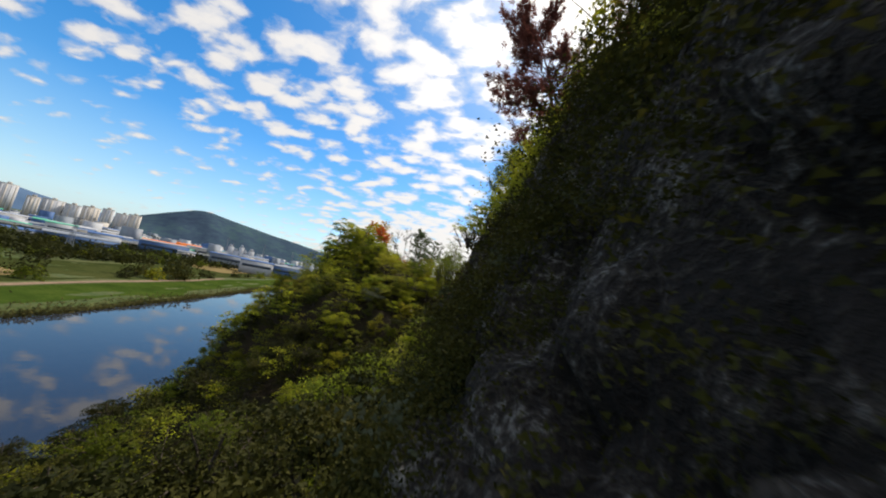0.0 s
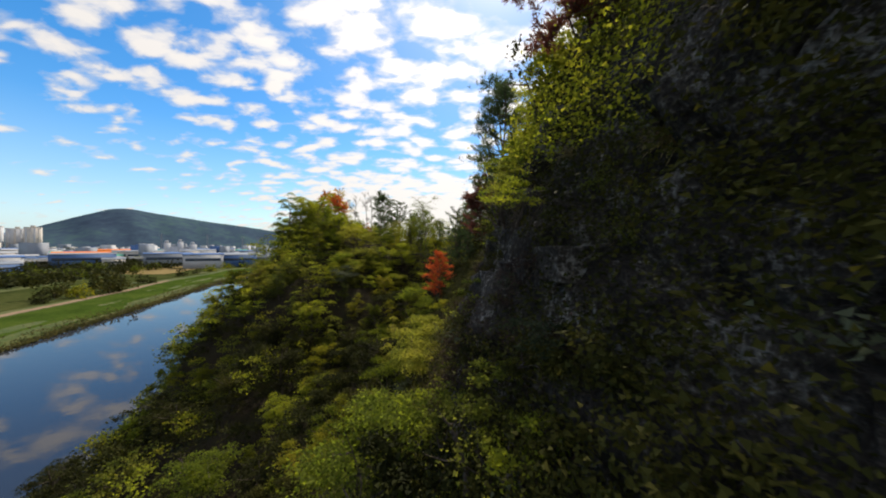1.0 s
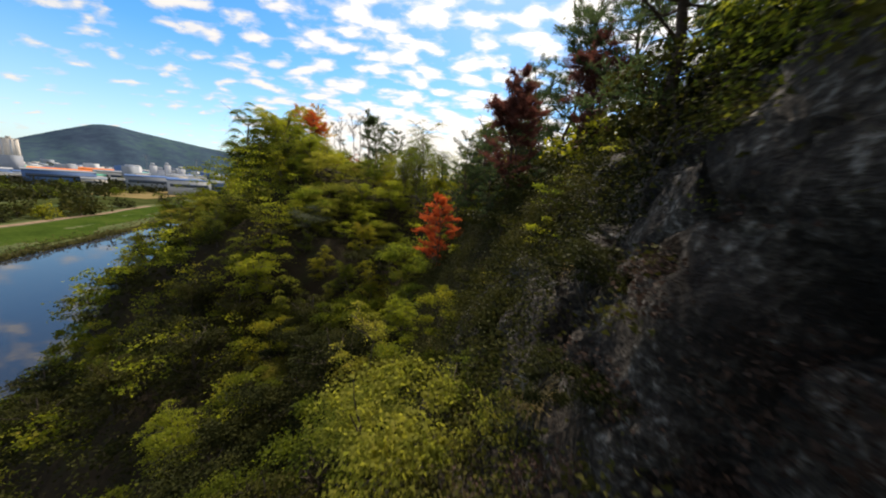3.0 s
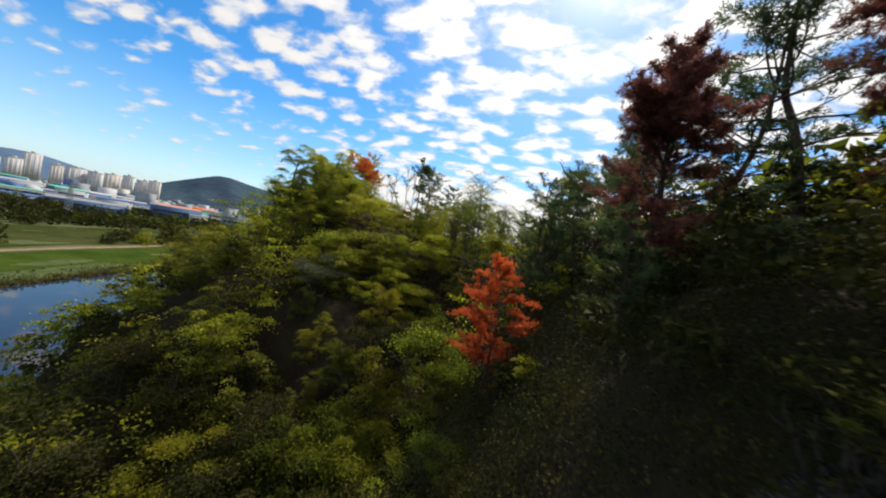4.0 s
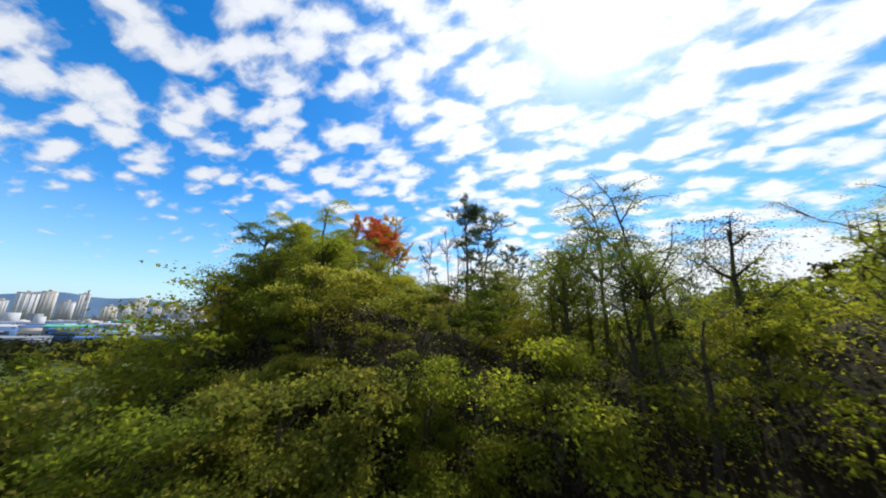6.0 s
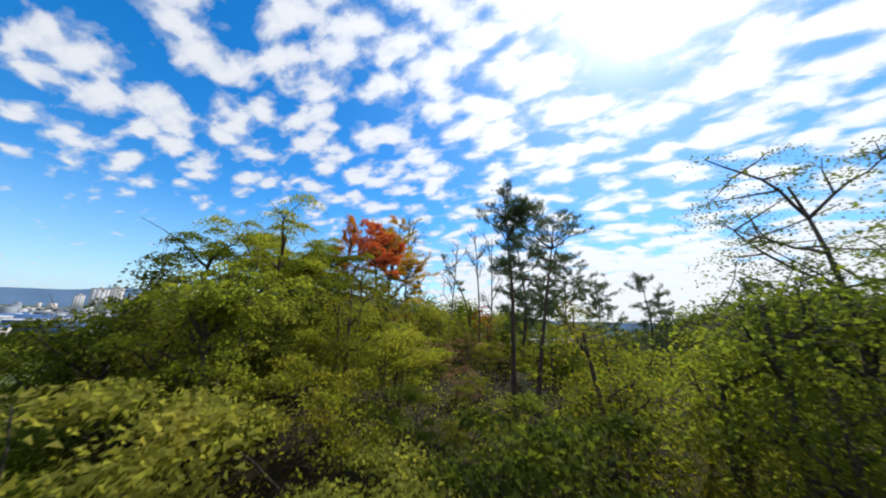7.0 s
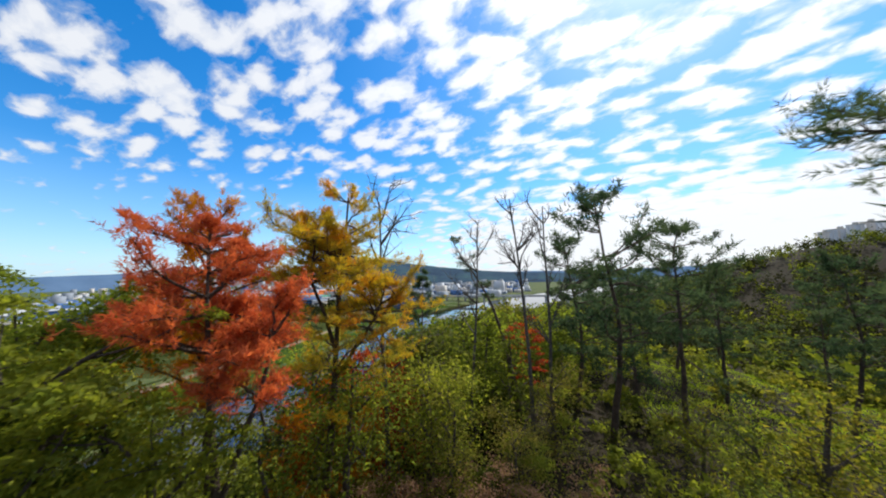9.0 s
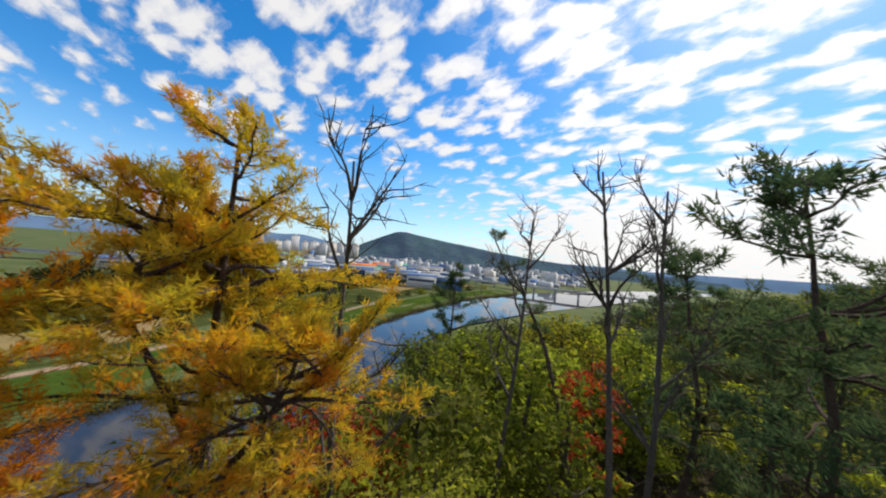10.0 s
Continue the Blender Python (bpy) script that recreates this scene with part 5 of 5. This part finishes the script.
ridge("mountain", "low ridge behind the city, coloured with blue haze", [-110, -90, -76, -72, -68, -64, -60, -55, -50], [0.5, 1.0, 1.5, 2.4, 1.8, 2.2, 1.4, 0.9, 0.2], 3600, 500, HAZE_BLUE, 2)
ridge("mountain", "far ridge across the valley, coloured with pale haze", [-30, -20, -12, -4, 6, 20, 40, 70], [0.3, 0.9, 1.1, 0.8, 1.0, 1.2, 1.0, 0.5], 4200, 400, HAZE_BLUE, 3)


def paint(name, col, rough_value=0.7):
    d = 0.8
    return surface(name, [(0.3, tuple(c * d for c in col)), (0.7, col)], scale=0.15, fine=2.0, rough=rough_value)


WHITE, GREY, BLUE, ORANGE, GREEN, TAN, DARK = (paint("white_cladding", (0.5, 0.51, 0.53)), paint("grey_cladding", (0.25, 0.28, 0.32)), paint("blue_roof", (0.07, 0.15, 0.33)),
                                               paint("orange_roof", (0.75, 0.2, 0.04)), paint("green_roof", (0.1, 0.45, 0.3)), paint("pale_concrete", (0.58, 0.53, 0.47)), paint("dark_glass", (0.05, 0.07, 0.1), 0.25))


def bearing(az, dist):
    return math.sin(radians(az)) * dist, math.cos(radians(az)) * dist


def factory(az, dist, w, d, h, wall, roof, turn, label):
    x, y = bearing(az, dist)
    ob = thing("factory", label, "factory", "factories in the valley", "", (x, y, ground_at(x, y)), radians(turn))
    p = Pile()
    p.box((-w / 2, -d / 2, -1), (w / 2, d / 2, h))
    part("wall", p.mesh("wall", wall), ob)
    p = Pile()
    o, hr = 0.6, h + d * 0.07
    v = np.array([(-w / 2 - o, -d / 2 - o, h), (w / 2 + o, -d / 2 - o, h), (w / 2 + o, 0, hr), (-w / 2 - o, 0, hr), (-w / 2 - o, d / 2 + o, h), (w / 2 + o, d / 2 + o, h)], float)
    v = np.concatenate([v, v + (0, 0, 0.4)])
    p.add(v, [(6, 7, 8, 9), (9, 8, 11, 10), (0, 3, 2, 1), (3, 4, 5, 2), (0, 1, 7, 6), (4, 10, 11, 5)], None)
    part("roof", p.mesh("roof", roof), ob)
    p = Pile()
    p.box((-w / 2 + 2, -d / 2 - 0.15, h * 0.55), (w / 2 - 2, -d / 2 + 0.1, h * 0.75))
    part("window_band", p.mesh("window_band", DARK), ob)
    return ob


def valley():
    rng = np.random.RandomState(17)
    roofs, walls = [WHITE, GREY, BLUE, BLUE, GREY, GREY, BLUE, GREEN, ORANGE], [WHITE, GREY, GREY, BLUE, TAN, BLUE]
    for row, (d0, n) in enumerate(((430, 12), (490, 16), (560, 18), (650, 20), (760, 20), (880, 18))):
        for k in range(n):
            az = -78 + (44 if row < 2 else 46) * (k + rng.uniform(0.1, 0.9)) / n
            dist = d0 + rng.uniform(-30, 30)
            if row == 0 and -55 < az < -45:
                continue
            roof = roofs[rng.randint(len(roofs) - 1)]
            factory(az, dist, rng.uniform(16, 44), rng.uniform(12, 24), rng.uniform(5, 14), walls[rng.randint(len(walls))], roof, -az + rng.uniform(-6, 6),
                    "long low factory hall with a shallow metal roof")
    factory(-49.3, 600, 62, 30, 11, WHITE, ORANGE, 47, "wide factory hall with an orange roof")
    factory(-48.0, 660, 46, 22, 14, ORANGE, ORANGE, 47, "tall orange factory hall beside another")
    factory(-58.0, 620, 40, 24, 10, WHITE, GREEN, 56, "factory hall with a green roof")
    # apartment slabs
    for k, (az, dist) in enumerate([(-53.6, 1090), (-54.6, 1110), (-56.0, 1080), (-57.4, 1100), (-58.8, 1085), (-60.3, 1100), (-61.7, 1090), (-63.5, 1200), (-64.6, 1180), (-66.2, 1250), (-68.4, 1150), (-69.6, 1200), (-71.0, 1160), (-72.4, 1150), (-74.0, 1200)]):
        apartment(az, dist, 56 + 6 * math.sin(k * 2.1) + (8 if az < -68 else 0), -az + rng.uniform(-25, 25), k)
    for k, az in enumerate((20.6, 21.6, 22.6, 23.6, 24.7, 26.4, 27.6, 29.0)):
        apartment(az, 900 + 25 * math.sin(k * 3), 112 - 4 * abs(k - 3), -az + rng.uniform(-20, 20), k)
    # plant towers
    for k, (az, w, h) in enumerate(((-42.4, 9, 26), (-41.7, 12, 20), (-41.0, 8, 28), (-40.3, 14, 17), (-39.6, 10, 24))):
        x, y = bearing(az, 690)
        ob = thing("plant_tower", "white concrete batching tower with stepped top", "tower", "industrial towers", "", (x, y, ground_at(x, y)), radians(-az))
        p = Pile()
        p.box((-w / 2, -4, -1), (w / 2, 4, h))
        p.box((-w / 3, -3, h), (w / 5, 3, h + 4))
        part("body", p.mesh("body", WHITE), ob)
    for az, dist, h in ((-43.0, 700, 42), (-38.0, 760, 44), (-33.6, 800, 42), (-31.5, 820, 42), (-30.2, 900, 42), (-58.1, 330, 24), (-66.0, 520, 50)):
        x, y = bearing(az, dist)
        mast(x, y, h)


def apartment(az, dist, h, turn, k):
    x, y = bearing(az, dist)
    ob = thing("apartment_building", "tall pale apartment slab with vertical window bays", "building", "apartment blocks", "", (x, y, ground_at(x, y)), radians(turn))
    w, d = (22, 30, 18, 26)[k % 4], (13, 12, 15)[k % 3]
    h = h * (1.0, 0.86, 1.1, 0.94, 0.8)[k % 5] if az < 0 else h
    p, b = Pile(), Pile()
    p.box((-w / 2, -d / 2, -1), (w / 2, d / 2, h))
    b.box((-w / 2 - 0.3, -d / 2 - 0.3, h), (w / 2 + 0.3, d / 2 + 0.3, h + 1.2))
    b.box((-3, -3, h + 1.2), (3, 3, h + 5))
    part("wall", p.mesh("wall", WHITE if k % 3 else TAN), ob)
    part("roof", b.mesh("roof", TAN), ob)
    for c in range(4):
        cx = -w / 2 + w * (c + 0.5) / 4
        g = Pile()
        g.box((cx - 1.3, -d / 2 - 0.2, 2), (cx + 1.3, -d / 2 + 0.2, h - 1.5))
        part("window_bay", g.mesh("window_bay", TAN if c % 2 else WHITE), ob)


def mast(x, y, h):
    ob = thing("lattice_mast", "tall thin steel mast with cross arms", "mast", "masts in the valley", "", (x, y, ground_at(x, y)))
    p = Pile()
    for a in range(4):
        c = np.array([math.cos(a * 1.571 + 0.785), math.sin(a * 1.571 + 0.785), 0])
        p.tube(np.array([c * 2.2 + (0, 0, -1), c * 0.4 + (0, 0, h)]), [0.22, 0.16], 4)
    for k in range(8):
        z0, z1 = h * k / 8, h * (k + 1) / 8
        r0, r1 = 2.2 - 1.8 * k / 8, 2.2 - 1.8 * (k + 1) / 8
        for a in range(4):
            c0 = np.array([math.cos(a * 1.571 + 0.785) * r0, math.sin(a * 1.571 + 0.785) * r0, z0])
            c1 = np.array([math.cos((a + 1) * 1.571 + 0.785) * r1, math.sin((a + 1) * 1.571 + 0.785) * r1, z1])
            p.tube(np.array([c0, c1]), [0.1, 0.1], 3)
    part("lattice", p.mesh("lattice", GREY), ob)
    for f in (0.8, 0.9, 0.98):
        p = Pile()
        p.tube(np.array([(-5 * f, 0, h * f), (5 * f, 0, h * f)]), [0.18, 0.18], 4)
        part("cross_arm", p.mesh("cross_arm", GREY), ob)


valley()


def far_town():
    """Low houses, sheds and trees that fill the valley as far as the mountain."""
    rng = np.random.RandomState(23)
    piles = [(Pile(), WHITE), (Pile(), GREY), (Pile(), TAN), (Pile(), BLUE)]
    for k in range(1100):
        az, dist = rng.uniform(-80, -14), rng.uniform(560, 1700)
        x, y = bearing(az, dist)
        if np.interp(y, SHORE_Y, SHORE_FAR) - 30 < x:
            continue
        z, w, d, h = ground_at(x, y), rng.uniform(8, 22), rng.uniform(8, 16), rng.uniform(4, 11) + (rng.rand() < 0.08) * 14
        piles[rng.choice(4, p=[0.35, 0.3, 0.2, 0.15])][0].box((x - w / 2, y - d / 2, z - 1), (x + w / 2, y + d / 2, z + h))
    for p, m in piles:
        tagged(new("far_town", p.mesh("far_town", m)), "crowd of small houses and sheds far off", "town", kind="stuff")
    belt = Pile()
    for k in range(2600):
        az, dist = rng.uniform(-82, -16), rng.choice([rng.uniform(260, 340), rng.uniform(300, 460), rng.uniform(460, 1500)])
        x, y = bearing(az, dist)
        if np.interp(y, SHORE_Y, SHORE_FAR) - 88 < x:
            continue
        s = rng.uniform(2.0, 4.5) * (1 + dist / 1500)
        m = 14
        pts = rng.normal(size=(m, 3)) * (s * 0.5, s * 0.5, s * 0.32) + (x, y, ground_at(x, y) + s * 0.7)
        belt.leaves(rng, pts, s * 0.55, s * 0.4)
    tagged(new("tree_belt", belt.mesh("tree_belt", LEAF_DARK_SHADED)), "belts of dark trees across the valley floor", "woods", kind="stuff")


far_town()


# ---------------- river banks, fields and far woods ----------------
PATH_DIRT = surface("dirt_path", [(0.3, (0.170, 0.119, 0.081)), (0.7, (0.289, 0.212, 0.145))], scale=0.5, fine=4.0, rough=1.0)
FIELD_GREEN = surface("grass_bank", [(0.3, (0.019, 0.034, 0.007)), (0.5, (0.037, 0.062, 0.011)), (0.7, (0.068, 0.087, 0.018))], scale=0.09, fine=0.9, rough=1.0, spread=0.9)
FIELD_OLIVE = surface("rough_meadow", [(0.3, (0.019, 0.025, 0.009)), (0.5, (0.040, 0.050, 0.015)), (0.7, (0.074, 0.074, 0.028))], scale=0.05, fine=0.6, rough=1.0, spread=0.9)
FIELD_DRY = surface("stubble_field", [(0.3, (0.136, 0.108, 0.042)), (0.7, (0.240, 0.173, 0.084))], scale=0.05, fine=0.8, rough=1.0)
CONCRETE = surface("concrete", [(0.3, (0.36, 0.36, 0.35)), (0.7, (0.52, 0.51, 0.49))], scale=0.3, fine=2.0, rough=0.9)


def strip(name, label, category, y0, y1, off0, off1, mat, lift, wave=0.0):
    """A band of ground that follows the far bank, off0 to off1 metres behind its edge."""
    ys = np.arange(y0, y1, 4.0)
    far = np.interp(ys, SHORE_Y, SHORE_FAR)
    w = wave * np.sin(ys * 0.07)
    us = np.linspace(0, 1, 5)
    gx = far[:, None] - (off0 + w[:, None] + (off1 - off0) * us[None])
    gy = np.repeat(ys[:, None], 5, 1)
    v = np.stack([gx, gy, height(gx, gy) + lift], -1).reshape(-1, 3)
    i, j = np.meshgrid(np.arange(len(ys) - 1), np.arange(4), indexing="ij")
    q = np.stack([i * 5 + j, i * 5 + j + 1, (i + 1) * 5 + j + 1, (i + 1) * 5 + j], -1).reshape(-1, 4)
    tagged(new(name, mesh_of(name, v, [q], mat)), label, category, kind="structure")


strip("grass_bank", "bright green grassy river bank", "bank", -120, 420, 3, 27, FIELD_GREEN, 0.06, 1.0)
strip("dirt_path", "pale dirt path along the river", "path", -120, 205, 28, 31, PATH_DIRT, 0.12, 1.2)
strip("field", "flat green meadow behind the path", "field", -120, 420, 34, 84, FIELD_OLIVE, 0.08, 2.0)
strip("field", "dry yellow stubble field", "field", -160, 95, 44, 74, FIELD_DRY, 0.2, 3.0)
strip("field", "dry yellow stubble field", "field", 240, 420, 60, 110, FIELD_DRY, 0.2, 3.0)


def bush_mesh(seed, n, leaf, mat):
    rng = np.random.RandomState(seed)
    p = Pile()
    c = rng.normal(size=(26, 3)) * (0.42, 0.42, 0.22) + (0, 0, 0.5)
    pts = c[rng.randint(0, 26, n)] + rng.normal(size=(n, 3)) * 0.13
    pts[:, 2] = np.abs(pts[:, 2])
    p.leaves(rng, pts, leaf, leaf * 0.8, simple=True)
    w = Pile()
    w.tube(smooth_path(rng, (0, 0, -0.1), (0, 0, 1), 0.6, 4, 0.1), np.linspace(0.06, 0.03, 5), 6)
    return w.mesh("trunk", BARK, True), p.mesh("crown", mat)


def riverside():
    rng = np.random.RandomState(55)
    kinds = [bush_mesh(91, 420, 0.17, LEAF_DARK_SHADED), bush_mesh(92, 420, 0.17, LEAF_GREEN), bush_mesh(93, 380, 0.17, LEAF_OLIVE)]

    def one(x, y, s, k, label, group):
        ob = thing("riverside_tree", label, "tree", group, "", (x, y, ground_at(x, y)), rng.uniform(0, 6.28), s)
        for nm, me in zip(("trunk", "crown"), kinds[k]):
            part(nm, me, ob)

    for x, y, s in ((-171, 135, 8), (-166, 152, 9), (-176, 163, 7), (-190, 172, 8), (-160, 92, 6), (-150, 70, 6)):
        one(x, y, s, 0, "round dark green tree beside the path", "round trees by the path")
    n = 0
    while n < 150:
        y = rng.uniform(-40, 420)
        far = np.interp(y, SHORE_Y, SHORE_FAR)
        band = rng.choice(3, p=[0.1, 0.56, 0.34])
        x = far - (rng.uniform(33, 40), rng.uniform(84, 130), rng.uniform(140, 230))[band]
        one(x, y, rng.uniform(3, 6) + band, rng.choice(3, p=[0.55, 0.3, 0.15]), "leafy tree in the belt behind the fields", "trees of the river plain")
        n += 1
    # reeds and brush at the water's edge
    pile = Pile()
    n = 26000
    y = rng.uniform(-60, 420, n)
    x = np.interp(y, SHORE_Y, SHORE_FAR) - rng.gamma(1.4, 1.4, n) + 0.8
    z = np.maximum(height(x, y), 0) + rng.uniform(0, 1.0, n) ** 1.5 * (1 + np.sin(y * 0.21) * 0.5) * 1.1
    pile.leaves(rng, np.stack([x, y, z], -1), 0.8, 0.35, droop=-0.4, simple=True)
    tagged(new("bank_brush", pile.mesh("bank_brush", REED)), "reeds and low brush along the water", "reeds", kind="stuff")


riverside()


def far_woods():
    """Tree crowns on the further hills and the valley floor."""
    rng = np.random.RandomState(66)
    piles = [(Pile(), LEAF_DARK_SHADED), (Pile(), LEAF_GREEN)]
    n = 0
    while n < 3400:
        x, y = rng.uniform(-60, 260), rng.uniform(112, 112 + 300 * rng.uniform(0.3, 1))
        near = np.interp(y, SHORE_Y, SHORE_NEAR)
        if x < near + 6 or (-12 < x < 30 and 118 < y < 150 and rng.rand() < 0.8):
            continue
        z, s = ground_at(x, y), rng.uniform(2.4, 4.8)
        c = rng.normal(size=(9, 3)) * (0.45, 0.45, 0.3) * s + (x, y, z + s * 0.9)
        m = 56
        pts = c[rng.randint(0, 9, m)] + rng.normal(size=(m, 3)) * 0.22 * s
        piles[int(rng.rand() < 0.45)][0].leaves(rng, pts, 1.1, 0.9, simple=True)
        n += 1
    for k in range(900):
        x, y = rng.uniform(13, 130), rng.uniform(-70, 112)
        if x < 26 and y > 62:
            continue
        z, s = ground_at(x, y), rng.uniform(2.4, 4.6)
        c = rng.normal(size=(9, 3)) * (0.45, 0.45, 0.3) * s + (x, y, z + s * 0.9)
        pts = c[rng.randint(0, 9, 50)] + rng.normal(size=(50, 3)) * 0.22 * s
        piles[k % 2][0].leaves(rng, pts, 1.0, 0.8, simple=True)
    for p, m in piles:
        tagged(new("far_woods", p.mesh("far_woods", m)), "dense woods on the further hillside", "woods", kind="stuff")


far_woods()


def bridge():
    """The road bridge over the upper river, on round piers."""
    ob = thing("road_bridge", "long flat concrete road bridge on round piers", "bridge", "", "", (-150, 470, 0), radians(12))
    p = Pile()
    p.box((-150, -5, 8.2), (150, 5, 9.6))
    part("deck", p.mesh("deck", CONCRETE), ob)
    for s in (-5, 4.7):
        p = Pile()
        p.box((-150, s, 9.6), (150, s + 0.3, 10.6))
        part("parapet", p.mesh("parapet", CONCRETE), ob)
    for k in range(11):
        p = Pile()
        p.tube(np.array([(-140 + 28 * k, 0, -4), (-140 + 28 * k, 0, 8.2)]), [1.3, 1.3], 12)
        part("pier", p.mesh("pier", CONCRETE), ob)
    v = thing("viaduct", "elevated grey motorway on concrete piers", "viaduct", "", "", (-440, 180, 0), radians(66))
    p = Pile()
    p.box((-220, -7, 9.0), (220, 7, 10.4))
    part("deck", p.mesh("deck", CONCRETE), v)
    for s in (-7, 6.7):
        p = Pile()
        p.box((-220, s, 10.4), (220, s + 0.3, 11.4))
        part("parapet", p.mesh("parapet", GREY), v)
    for k in range(13):
        p = Pile()
        p.tube(np.array([(-210 + 35 * k, 0, -1), (-210 + 35 * k, 0, 9.0)]), [1.5, 1.5], 10)
        part("pier", p.mesh("pier", CONCRETE), v)


bridge()
